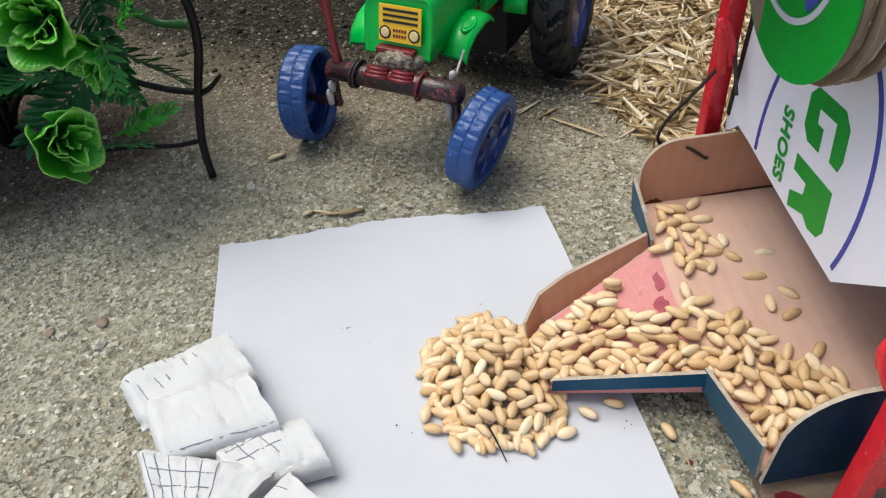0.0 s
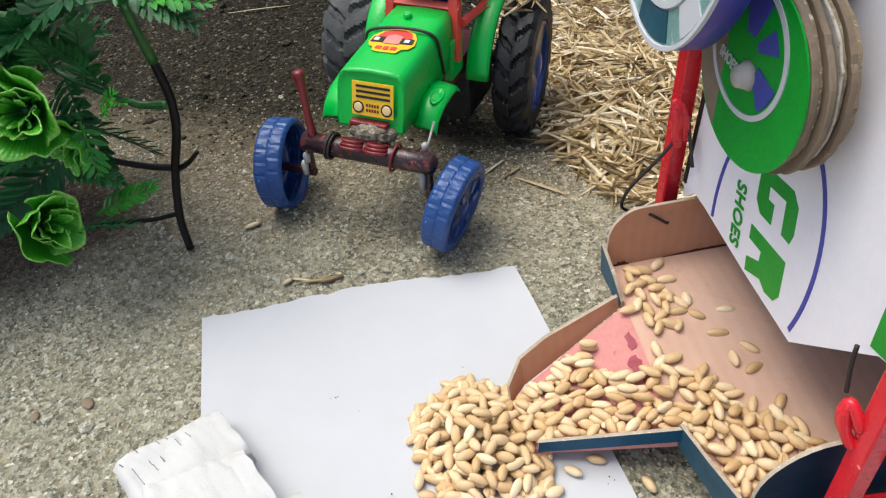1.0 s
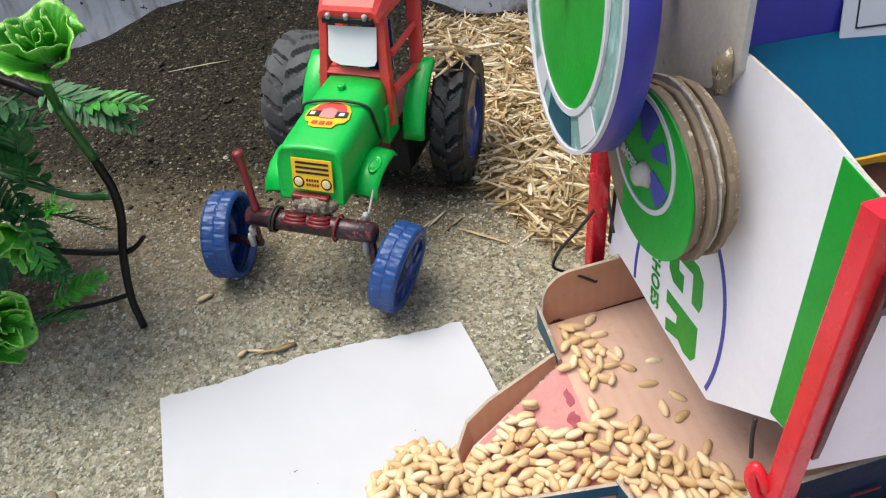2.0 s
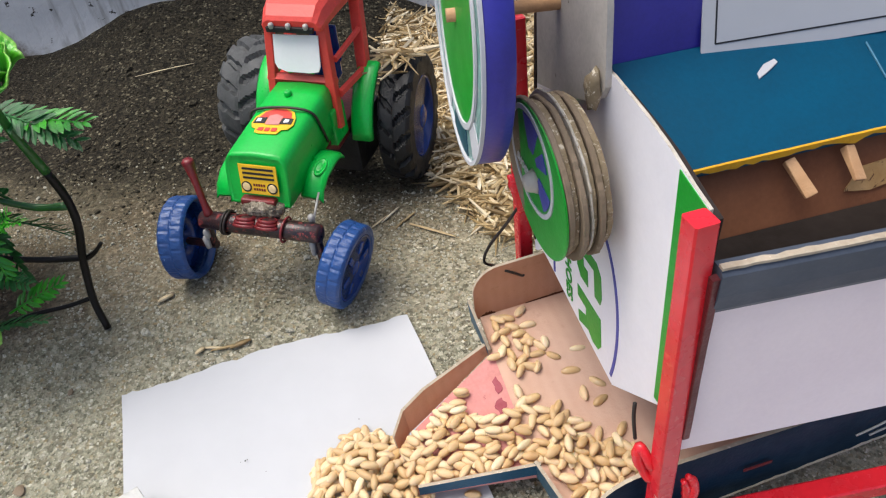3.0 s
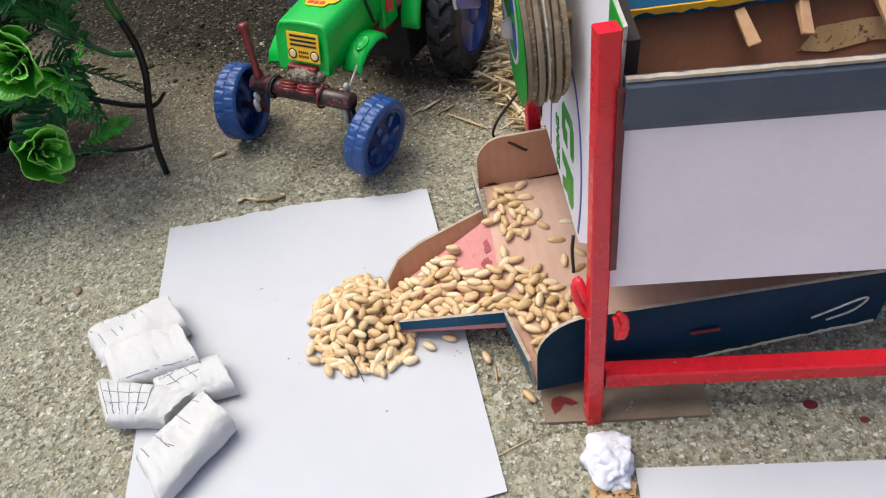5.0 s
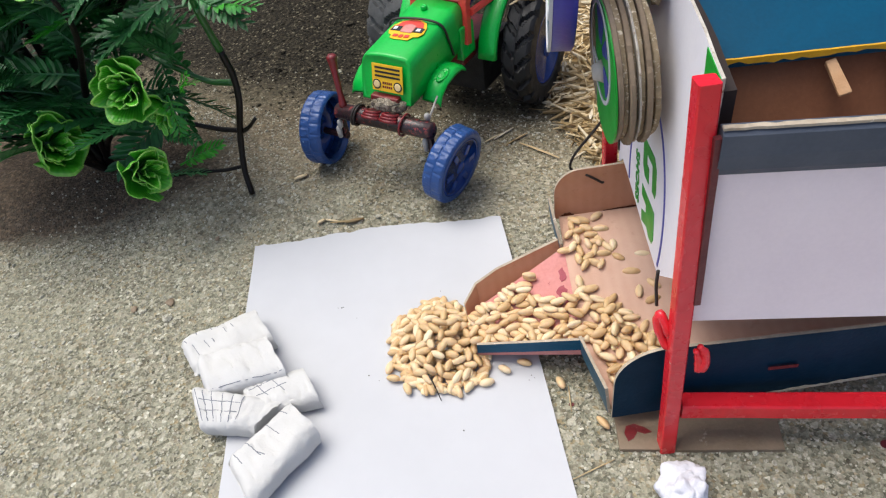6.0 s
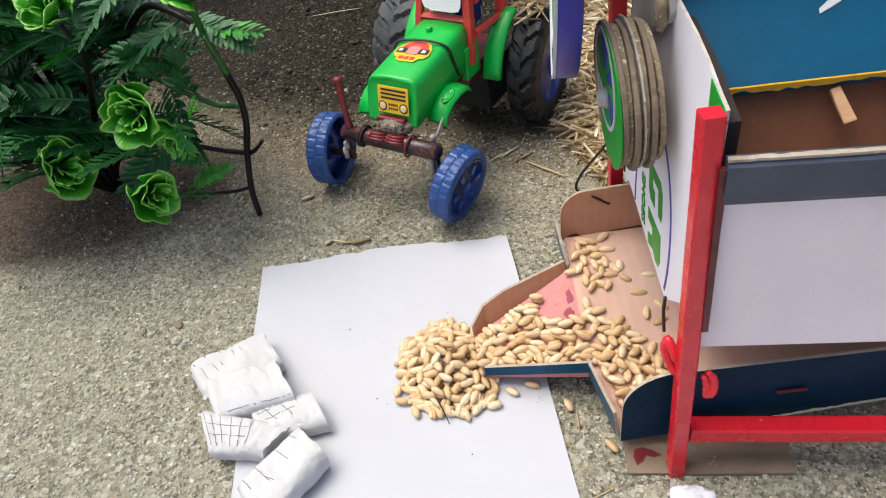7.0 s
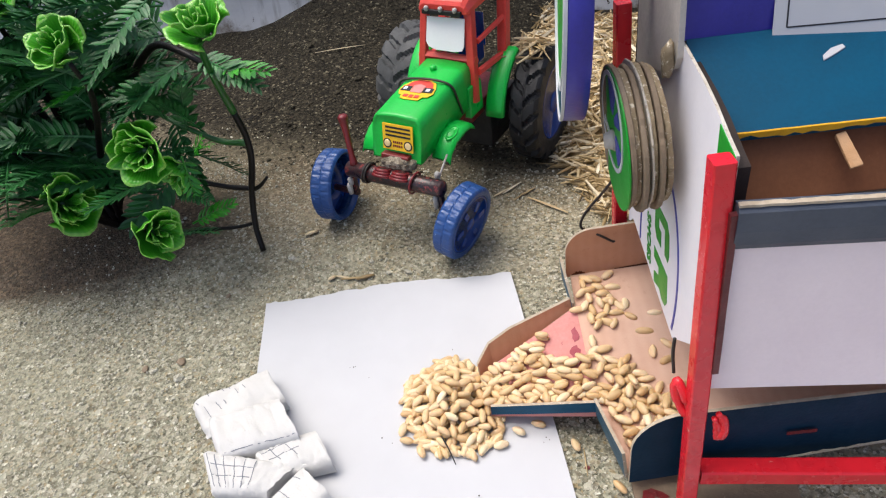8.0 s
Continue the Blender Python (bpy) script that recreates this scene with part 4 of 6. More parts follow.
# grille sticker on the sloping nose
NOSE = Matrix.Translation(mm(4.4, 7.55, 52.2)) @ pose(0, 0, 0, 77, 0, 0)
bm = bmesh.new()
box(bm, (0, 0, 0.25), (15.2, 11.4, 0.5), NOSE, 0.15)
grille = part("grille_sticker", bm, M_STICKER, tractor, "yellow grille sticker with black bars and round lamps")
for k in range(3):
    bm = bmesh.new()
    box(bm, (0.2, 4.2 - 1.75 * k, 0.62), (12.4, 0.8, 0.15), NOSE, 0)
    part("grille_bar", bm, M_BLACKINK, grille)
for x in (-5.2, 5.2):
    bm = bmesh.new()
    lathe(bm, [(0.5, 0.2), (0.62, 1.5), (0.62, 2.1), (0.5, 2.1)], 20, "Z")
    bmesh.ops.transform(bm, matrix=NOSE @ Matrix.Translation(mm(x, -2.9, 0.05)), verts=bm.verts[:])
    part("lamp", bm, M_BLACKINK, grille)
    bm = bmesh.new()
    lathe(bm, [(0.6, 1.6), (0.85, 1.4), (0.95, 0.2)], 20, "Z")
    bmesh.ops.transform(bm, matrix=NOSE @ Matrix.Translation(mm(x, -2.9, 0.05)), verts=bm.verts[:])
    part("lamp_glass", bm, M_CREAM, grille)
for k in range(2):
    bm = bmesh.new()
    for i in range(5):
        box(bm, (-2 + i * 1.0, -2.0 - 1.7 * k, 0.58), (0.7, 0.95, 0.12), NOSE, 0)
    part("lettering_bar", bm, M_DARKRED, grille, "unreadable small red print")
for m, pts, zz in ((M_STICKER, [(-5.6, 27.2), (-4.2, 24.6), (-2.6, 24.2), (-2.2, 22.2), (0, 21.4), (7, 21.8), (8, 24.4), (10.2, 25), (11.4, 27.6), (10.6, 31.8), (8.8, 35), (5, 37), (1, 36.8), (-3, 34.6), (-5.4, 31)], 0.25),
                   (M_CABRED, [(-3.6, 30.6), (-2.4, 33.8), (0.8, 35.9), (4.8, 36.1), (8.0, 34.2), (9.2, 31.2), (6, 30.4), (0, 30)], 0.45),
                   (M_BLACKINK, [(-4.8, 27), (-4.6, 30.2), (-0.4, 30.6), (-0.2, 27.2)], 0.5), (M_BLACKINK, [(6.0, 27.4), (6.0, 30.8), (10.2, 31), (10.4, 27.8)], 0.5), (M_PINK, [(0.2, 26.6), (0.0, 31.6), (2.6, 32.8), (5.6, 31.8), (5.8, 26.8)], 0.5),
                   (M_CARD, [(-3.9, 27.8), (-3.8, 29.6), (-2.2, 29.7), (-2.1, 28)], 0.65), (M_CARD, [(7.2, 28.2), (7.2, 30), (8.9, 30.1), (9, 28.5)], 0.65),
                   (M_CABRED, [(-1.4, 23), (-1.2, 24.6), (0.8, 24.8), (0.8, 23)], 0.5), (M_CABRED, [(1.6, 22.8), (1.6, 24.7), (3.4, 24.8), (3.5, 22.9)], 0.5), (M_CABRED, [(4.3, 22.9), (4.2, 24.8), (6.2, 25), (6.4, 23.2)], 0.5)):
    bm = bmesh.new()
    slab(bm, pts, 0.2, lambda p, d: mm(p[0], p[1], 60.9 + 0.125 * (p[1] - 12) * 0.8 + 0.9 * (1 - ((p[0] - 3) / 12.5) ** 2) * 0.3 + zz + d))
    part("bonnet_sticker", bm, m, tractor, "yellow badge sticker with a red arch and two black spots" if m is M_STICKER else "")
bm = bmesh.new()
lathe(bm, [(64.4, 0.2), (66.6, 0.5), (66.9, 1.1), (66.2, 1.6), (64.2, 1.5)], 14, "Z")
bmesh.ops.translate(bm, vec=mm(1.6, 45, 0), verts=bm.verts[:])
part("filler_cap", bm, M_GREEN, tractor, "small green filler cap", True)
bm = bmesh.new()
tube(bm, curve_pts([(-10, 30, 52), (-9.9, 33, 60), (-8.4, 34.5, 63.6), (0, 35.5, 65), (10, 36, 64.9), (15.2, 37, 62.4), (16.2, 39, 55), (15.9, 42, 47)], 5), 0.55, 8)
part("rubber_band", bm, M_WIRE, tractor, "dark rubber band round the bonnet", True)
bm = bmesh.new()
for c, s in (((3, 50, 45), (21, 20, 8)), ((3, 70, 40), (24, 38, 7)), ((3, 24, 42.5), (14, 40, 5))):
    box(bm, c, s, None, 0.8)
part("chassis", bm, M_DARKRED, tractor, "dark red wooden chassis")
# black block added below the body to deepen the shade under the tractor
bm = bmesh.new()
box(bm, (3, 78, 28), (30, 30, 22), None, 1.5)
part("gearbox", bm, M_TYRE, tractor, "black block added to deepen the shade underneath")
bm = bmesh.new()
for sx in (-1, 1):
    box(bm, (3 + sx * 11.5, 54.5, 48), (4, 12, 15), None, 0.8)
part("side_panel", bm, M_GREEN, tractor, "green panel below the cab")
# front mudguards
for cx, sgn in ((19.6, 1), (-12.6, -1)):
    rows = []
    for y, z in ((14, 40.5), (16.5, 44.6), (22, 47.8), (30, 49.2), (36, 48.2), (41, 45.6)):
        k = (1 - 0.25 * abs(y - 29) / 15) * (0.74 if sgn > 0 else 0.8)
        y, z = (22 + (y - 22) * 0.86 + 1, z - 1.6) if sgn > 0 else (y - 7, z + 3)
        rows.append([(cx - 5.5, y, z), (cx - 5.5, y, z + 0.9), (cx - 2, y, z + 1.0), (cx + 3.6 * k, y, z + 0.2), (cx + 5.8 * k, y, z - 1.4), (cx + 5.8 * k, y, z - 2.2), (cx + 3.6 * k, y, z - 0.7)])
    if sgn < 0:
        rows = [[(2 * cx - x, y, z) for x, y, z in r] for r in rows]
    guard = part("front_mudguard", loft(rows), M_GREEN, tractor, "", True)
    if sgn > 0:
        b = bmesh.new()
        lathe(b, [(0.0, 3.0), (0.5, 2.8), (0.6, 2.2), (0.2, 1.9), (0.1, 0.2)], 24, "Z")
        bmesh.ops.transform(b, matrix=Matrix.Translation(mm(cx + 0.4, 25, 47.0)) @ pose(0, 0, 0, 12, 8, 0) @ Matrix.Diagonal((0.75, 1.5, 1, 1)), verts=b.verts[:])
        part("dimple", b, M_GREEN, guard, "oval moulded dimple", True)
# rear mudguards follow the tyres
for cx, wy, sgn in ((22.0, 92, 1), (-22.5, 92, -1)):
    rows = []
    for k in range(11):
        a = radians(172 - 6.0 * k)
        y, z = math.cos(a), math.sin(a)
        rows.append([(cx + d, wy + (r) * y, 32 + (r) * z) for d, r in ((-4.6, 30.8), (-4.6, 32.4), (-3.6, 33.2), (3.6, 33.4), (4.6, 32.4), (4.6, 30.8))])
    part("rear_mudguard", loft(rows), M_GREEN, tractor, "", True)


def rod(a, b, r0, r1=None, sides=6):
    bx = bmesh.new()
    tube(bx, [mm(*a), mm(*b)], [r0, r1 or r0], sides)
    return bx


# cab
for a, b, w2 in (((16.2, 53, 47), (13.4, 61.5, 88), 4.2), ((-11, 53.5, 52), (-8.6, 61.5, 88), 3.6), ((20, 77, 55), (17.0, 88, 90), 5.0), ((-14, 77, 57), (-12, 88, 90), 4.4)):
    stick("pillar", a, b, w2, M_CABRED, "red cab pillar", 0.0, tractor)
for a, b, w2 in (((-12, 57, 65.5), (17, 57, 65), 2.2), ((17.6, 57, 60), (20, 78, 60), 1.7), ((-12, 57, 61), (-14, 78, 60), 1.7), ((16.8, 60, 73), (19, 84, 76), 1.3)):
    part("cab_rail", rod(a, b, w2), M_CABRED, tractor, "red cab rail")
roof_rows = []
for y, grow, z0, z1 in ((56.6, 0.0, 86, 89.5), (57.6, 0.6, 85.6, 91), (61, 1.2, 86, 94.2), (70, 2.6, 87.5, 97), (82, 3.8, 88.6, 97.6), (91, 4.2, 88, 96), (94, 3.6, 88, 92)):
    roof_rows.append([(2.7 + sx * (11.6 + grow) * fx, y, z0 + (z1 - z0) * fz) for sx, fx, fz in ((-1, 1, 0), (-1, 1.02, 0.3), (-1, 0.94, 0.75), (-1, 0.8, 1), (1, 0.8, 1), (1, 0.94, 0.75), (1, 1.02, 0.3), (1, 1, 0))])
roof = part("roof", loft(roof_rows), M_CABRED, tractor, "red moulded cab roof", False)
bm = bmesh.new()
box(bm, (2.7, 55.9, 86.4), (19.5, 1.6, 2.0), None, 0.3)
bar = part("lamp_bar", bm, M_TYRE, tractor, "dark lamp bar")
for x in (-4.5, 2.6, 9.8):
    bm = bmesh.new()
    lathe(bm, [(-1.2, 0.2), (-1.0, 0.9), (0.4, 1.1), (1.0, 0.8)], 12, "Z")
    bmesh.ops.transform(bm, matrix=Matrix.Translation(mm(x, 55.4, 88)), verts=bm.verts[:])
    part("lamp", bm, M_CHROME, bar, "", True)
CARD = Matrix.Translation(mm(3.2, 56.2, 76.4)) @ pose(0, 0, 0, 74, 0, 0)
bm = bmesh.new()
slab(bm, [(-9.8, -3.6), (-9.4, 7.2), (9.6, 7.4), (9.6, -4.4), (8.6, -6.4), (5, -7.0), (-5, -6.8), (-8.6, -5.6)], 0.5, lambda p, d: CARD @ mm(p[0], p[1], d))
part("windscreen_card", bm, M_CARD, tractor, "plain white card in the windscreen")
bm = bmesh.new()
tube(bm, curve_pts([(-3, 57.6, 68), (0, 56.6, 69.2), (4, 56.6, 69.2), (8, 57.6, 68)], 4), 0.8, 8)
part("dash_trim", bm, M_GREEN, tractor, "bit of green trim", True)
bm = bmesh.new()
box(bm, (4, 74, 62), (12, 9, 12), None, 1.5)
box(bm, (4, 79, 70), (12, 3, 16), pose(0, 0, 0, 0, 0, 0), 1.2)
part("seat", bm, M_RIMBLUE, tractor, "dark blue driver seat")

# front axle of pipe, with wire wraps, lever and pins
bm = bmesh.new()
lathe(bm, [(-20.5, 2.4), (-20, 3.4), (-5, 3.7), (18, 3.7), (28, 3.6), (28.6, 2.8)], 20)
bmesh.ops.translate(bm, vec=mm(0, 0, 36.4), verts=bm.verts[:])
axle = part("front_axle", bm, M_PIPE, tractor, "dark pipe axle with flaking red paint", True)
for x, r in ((-10, 4.5), (-8.8, 4.5), (14.5, 4.6)):
    bm = bmesh.new()
    tube(bm, [mm(x + 0.8 * math.sin(a * math.tau / 20), r * math.cos(a * math.tau / 20), 36.4 + r * math.sin(a * math.tau / 20)) for a in range(21)], 0.5, 6)
    part("wire_wrap", bm, M_WIRE if x < 0 else M_DARKRED, axle, "", True)
for cx in (-0.5, 8.5):
    bm = bmesh.new()
    for k in range(3):
        tube(bm, [mm(cx + (4.2 - 0.5 * k) * math.cos(a * math.tau / 16), -2.2 + 0.8 * k + (2.4) * math.sin(a * math.tau / 16), 38.4 + 0.9 * k - 1.2 * math.sin(a * math.tau / 16)) for a in range(17)], 0.75, 6)
    part("cord_coil", bm, M_DARKRED, axle, "coil of dark red cord", True)
bm = bmesh.new()
bmesh.ops.create_icosphere(bm, subdivisions=4, radius=1.0)
for v in bm.verts:
    q = Vector([math.copysign(abs(c) ** 0.7, c) for c in v.co]) * (1 + 0.16 * noise.noise(v.co * 2.2) + 0.16 * noise.noise(v.co * 5) + 0.10 * noise.noise(v.co * 13))
    v.co = mm(4.0 + 8.0 * q.x, 5.5 + 4.2 * q.y, 41.0 + 3.6 * q.z)
part("cement_lump", bm, M_STONE, tractor, "lump of speckled cement under the nose", True)
bm = bmesh.new()
tube(bm, curve_pts([(-16.6, 0, 39), (-17.6, 1, 45), (-18.8, 2.4, 51), (-20.4, 4.2, 57), (-20.9, 4.8, 60.5)], 4), [1.9, 1.7, 1.5, 1.3, 1.3, 1.35, 1.4, 1.4, 1.4, 1.5, 1.6, 1.8, 2.0, 2.2, 2.4, 2.3, 1.6], 8)
part("lever", bm, M_DARKRED, tractor, "red painted peg standing on the axle", True)
bm = bmesh.new()
tube(bm, [mm(23.8, 4.6, 38), mm(22.6, 15, 43)], 0.45, 6)
part("tie_rod", bm, M_CHROME, tractor, "thin grey rod", True)
for x, y, z, dz in ((23.7, 4.0, 39.4, 2.0), (24.0, -0.4, 29, 3.4), (-21, -1.6, 26, 3.0), (-19.6, -1.6, 30.5, 2.0)):
    bm = bmesh.new()
    lathe(bm, [(-dz, 0.3), (-dz * 0.8, 1.1), (dz * 0.6, 1.3), (dz, 0.8), (dz * 1.05, 0.2)], 10, "Z")
    bmesh.ops.translate(bm, vec=mm(x, y, z), verts=bm.verts[:])
    part("pin", bm, M_CHROME, tractor, "white metal pin", True)
for x, z, h in ((-20.5, 29.5, 13), (25.6, 28.5, 14)):
    bm = bmesh.new()
    box(bm, (x, 1.4, z), (2.4, 2.8, h), None, 0.6)
    part("kingpin", bm, M_PIPE, tractor)
bm = bmesh.new()
tube(bm, [mm(-19, 1, 23), mm(-33, 2, 22)], 1.6, 8)
part("stub_axle", bm, M_PIPE, tractor)
bm = bmesh.new()
tube(bm, [mm(27, 1, 21), mm(34, 1, 19.4)], 1.6, 8)
part("stub_axle", bm, M_PIPE, tractor)


def wheel(name, r, half, tread, hub, m, tyre_mat, rim_mat, label, seg, rows, rim_depth, flip=1, shell=0.66):
    """A toy wheel about the x axis: patterned tyre, recessed rim with hub and ribs on its outer side."""
    prof = []
    for i in range(rows + 1):
        s = -1 + 2 * i / rows
        prof.append((half * s, r - 0.10 * r * max(0, abs(s) - 0.72) ** 2 * 9))
    b = bmesh.new()
    inner = shell * r
    full = [(-half * 0.55, inner * 0.96), (-half * 0.9, inner), (-half, inner * 1.05)] + prof + [(half, inner * 1.05), (half * 0.9, inner), (half * 0.55, inner * 0.96)]
    n0 = 3

    def rim(i, a):
        k = i - n0
        return tread(a, -1 + 2 * k / rows) if 0 <= k <= rows else 0.0

    lathe(b, full, seg, rim=rim)
    for f in [f for f in b.faces if len(f.verts) > 4]:
        b.faces.remove(f)
    tyre = part("wheel", b, tyre_mat, tractor, label, False, m)
    b = bmesh.new()
    q = flip * half
    lathe(b, [(q * 0.9, inner + 0.3), (q * 0.95, inner - 0.8), (q * 0.62, inner - 2.0), (q * rim_depth, inner * 0.86), (q * rim_depth, hub), (q * 0.9, hub * 0.9), (q * 1.02, hub * 0.5), (q * 1.04, 0.3)], 36)
    part("rim", b, rim_mat, tyre, "", True)
    for k in range(6):
        b = bmesh.new()
        a = k * math.tau / 6
        box(b, (q * (rim_depth + 0.12), inner * 0.62, 0), (half * 0.28, inner * 0.34, 1.6 + 0.06 * r), pose(0, 0, 0, math.degrees(a), 0, 0), 0.3)
        part("rib", b, rim_mat, tyre)
    return tyre


def blocks(a, s):
    """Shallow oblong blocks in two staggered rows, with fine grooves."""
    row = 0 if s < 0 else 1
    k = (a * 22 / math.tau + 0.5 * row) % 1
    return -0.3 if k < 0.1 or abs(s) < 0.07 else 0.08 * math.sin(40 * a + 5 * s)


def lugs(a, s):
    """Slanting tractor bars, meeting towards the middle."""
    k = ((a + 0.24 * abs(s) + (0.16 if s > 0 else 0)) * 17 / math.tau) % 1
    if abs(s) < 0.05:
        return -0.3
    return 0.0 if k < 0.7 else -1.9


wheel("wheel", 16.6, 5.2, blocks, 3.0, Matrix.Translation(mm(-34.2, 3.5, 22.2)) @ pose(0, 0, 0, 0, 1, 13), M_WHEELBLUE, M_RIMBLUE, "scuffed blue plastic front wheel", 110, 18, 0.1, -1, 0.88)
wheel("wheel", 16.6, 4.8, blocks, 3.2, Matrix.Translation(mm(33.4, 3.2, 19.2)) @ pose(0, 0, 0, 0, 11, -4), M_WHEELBLUE, M_RIMBLUE, "scuffed blue plastic front wheel, leaning outwards", 110, 18, 0.72, 1, 0.8)
wheel("wheel", 28.6, 7.2, lugs, 6, Matrix.Translation(mm(31.8, 92, 29.8)) @ pose(0, 0, 0, 0, 0, 4), M_TYRE, M_RIMBLUE, "black rubber rear wheel with slanting treads", 180, 18, 0.5, 1, 0.64)
wheel("wheel", 29.4, 11.6, lugs, 6, Matrix.Translation(mm(-38.5, 93, 32.4)), M_DUSTYTYRE, M_RIMBLUE, "dusty black rubber rear wheel", 180, 18, 0.5, -1, 0.64)
part("rear_axle", rod((-36, 92, 31.5), (36, 92, 31), 3, 3, 12), M_PIPE, tractor, "", True)

# ---- wheat ----
GRAIN_R = [(0.0, 0.08), (0.05, 0.46), (0.18, 0.82), (0.40, 1.0), (0.66, 0.97), (0.86, 0.70), (0.96, 0.40), (1.0, 0.08)]


def grain_shape(ln, wd, crease):
    """One wheat grain lying along x, with a crease along its belly."""
    seg = 8
    vs, fs = [], []
    for s, r in GRAIN_R:
        for k in range(seg):
            a = k * math.tau / seg
            q = r * (1 - crease * (1 if k == 2 else 0))
            vs.append(((s - 0.5) * ln, wd / 2 * q * math.cos(a), wd / 2 * 0.9 * q * math.sin(a) + 0.06 * wd * math.sin(s * 3.1)))
    for i in range(len(GRAIN_R) - 1):
        for k in range(seg):
            fs.append((i * seg + k, i * seg + (k + 1) % seg, (i + 1) * seg + (k + 1) % seg, (i + 1) * seg + k))
    fs.append(tuple(range(seg))[::-1])
    fs.append(tuple((len(GRAIN_R) - 1) * seg + k for k in range(seg)))
    return [Vector(v) * MM for v in vs], fs


GRAINS = [grain_shape(5.7, 2.85, 0.26), grain_shape(5.2, 2.8, 0.2), grain_shape(6.1, 2.85, 0.26), grain_shape(5.0, 2.8, 0.15), grain_shape(5.6, 2.55, 0.28)]


def spread(n, gap, draw, tries=40):
    """Up to n points from draw() that keep gap (mm) from each other in plan."""
    got = []
    cell = {}
    for _ in range(n * tries):
        p = draw()
        if p is None:
            continue
        i, j = int(p[0] // gap), int(p[1] // gap)
        if any((p[0] - q[0]) ** 2 + (p[1] - q[1]) ** 2 < gap * gap for a in (-1, 0, 1) for b in (-1, 0, 1) for q in cell.get((i + a, j + b), ())):
            continue
        cell.setdefault((i, j), []).append(p)
        got.append(p)
        if len(got) >= n:
            break
    return got


def heap(x, y):
    """Height of the heap of wheat on the paper (mm)."""
    dx, dy = (x - 16) / 18.4, (y - 120) / 21.0
    r = math.sqrt(dx * dx + dy * dy + 0.25 * dx * dy) * (1 + 0.13 * noise.noise(Vector((x * 0.09, y * 0.09, 4))))
    return max(0.0, 11.5 * (1 - r ** 1.25)) if r < 1 else 0.0


GRAIN_MESHES = []
for _v, _f in GRAINS:
    _m = bpy.data.meshes.new("grain")
    _m.from_pydata([tuple(q) for q in _v], [], _f)
    _m.materials.append(M_GRAIN)
    _m.polygons.foreach_set("use_smooth", [True] * len(_m.polygons))
    GRAIN_MESHES.append(_m)


def grain(parent, m):
    """One loose grain of a heap."""
    ob = new("grain", rnd.choice(GRAIN_MESHES))
    ob.parent = parent
    ob.matrix_basis = m


wheat_heap = thing("wheat_heap", "heap of pale golden wheat grains on the paper", "wheat grains")
for level, gap, n in ((1.0, 2.7, 450), (0.62, 3.1, 260), (0.1, 3.3, 150)):
    def draw():
        x, y = rnd.uniform(-8, 40), rnd.uniform(94, 146)
        return (x, y) if heap(x, y) > 0.4 else None
    for x, y in spread(n, gap, draw):
        z = max(heap(x, y) * level + 0.9, 2.1)
        tilt = rnd.gauss(0, 13) if z > 3 else rnd.uniform(-4, 4)
        m = pose(x * MM, y * MM, (z + 0.3) * MM, rnd.uniform(0, 360), tilt, rnd.uniform(0, 360))
        grain(wheat_heap, m)


def in_poly(x, y, poly):
    c = False
    for (x0, y0), (x1, y1) in zip(poly, poly[1:] + poly[:1]):
        if (y0 > y) != (y1 > y) and x < (x1 - x0) * (y - y0) / (y1 - y0) + x0:
            c = not c
    return c


flow = thing("wheat_flow", "pale golden wheat grains sliding down the cardboard tray", "wheat grains", MACHINE)
SPOUT = [(-20, 64.5), (-20, 30), (-56, 39), (-57, 50), (-48, 54), (-36, 58)]
FRONTHEAP = [(-18.5, 52), (-18, 29), (-13.5, 11), (6, 11), (12, 13), (7, 24), (-3, 35), (-12, 44)]
for poly, n, gap, up, zf in ((SPOUT, 210, 2.7, 1.5, spout_z), (SPOUT, 75, 3.6, 3.1, spout_z), (FRONTHEAP, 140, 2.8, 1.6, tray_z), ([(-17, 34), (-13, 12), (4, 12), (6, 16), (-4, 30), (-12, 40)], 36, 3.7, 3.5, tray_z)):
    x0, x1 = min(p[0] for p in poly), max(p[0] for p in poly)
    y0, y1 = min(p[1] for p in poly), max(p[1] for p in poly)

    def draw():
        x, y = rnd.uniform(x0, x1), rnd.uniform(y0, y1)
        bare = poly is SPOUT and (x + 24) ** 2 / 110 + (y - 55) ** 2 / 85 < 1
        return (x, y) if in_poly(x, y, poly) and not bare else None
    for x, y in spread(n, gap, draw):
        turn = rnd.gauss(165, 32) if poly is SPOUT else rnd.gauss(110, 55)
        m = pose(x * MM, y * MM, (zf(x, y) + up) * MM, rnd.uniform(0, 360), rnd.uniform(-14, 14), turn)
        grain(flow, m)
for n, cx, cy, sx, sy in ((26, -14.5, 70, 3.0, 4.4), (5, -6, 60, 6, 7), (9, 0, 40, 7, 9)):
    def draw():
        x, y = rnd.gauss(cx, sx), rnd.gauss(cy, sy)
        return (x, y) if x > -18 and y < 77 and y > 12 else None
    for x, y in spread(n, 3.1, draw):
        grain(flow, pose(x * MM, y * MM, (tray_z(x, y) + 1.4) * MM, rnd.uniform(0, 360), rnd.uniform(-6, 6), rnd.uniform(0, 360)))


def single(name, verts, faces, material, m, label, category, group=""):
    me = bpy.data.meshes.new(name)
    me.from_pydata([tuple(v) for v in verts], [], faces)
    me.materials.append(material)
    me.polygons.foreach_set("use_smooth", [True] * len(me.polygons))
    ob = new(name, me)
    ob.matrix_basis = m
    return tagged(ob, label, category, group)


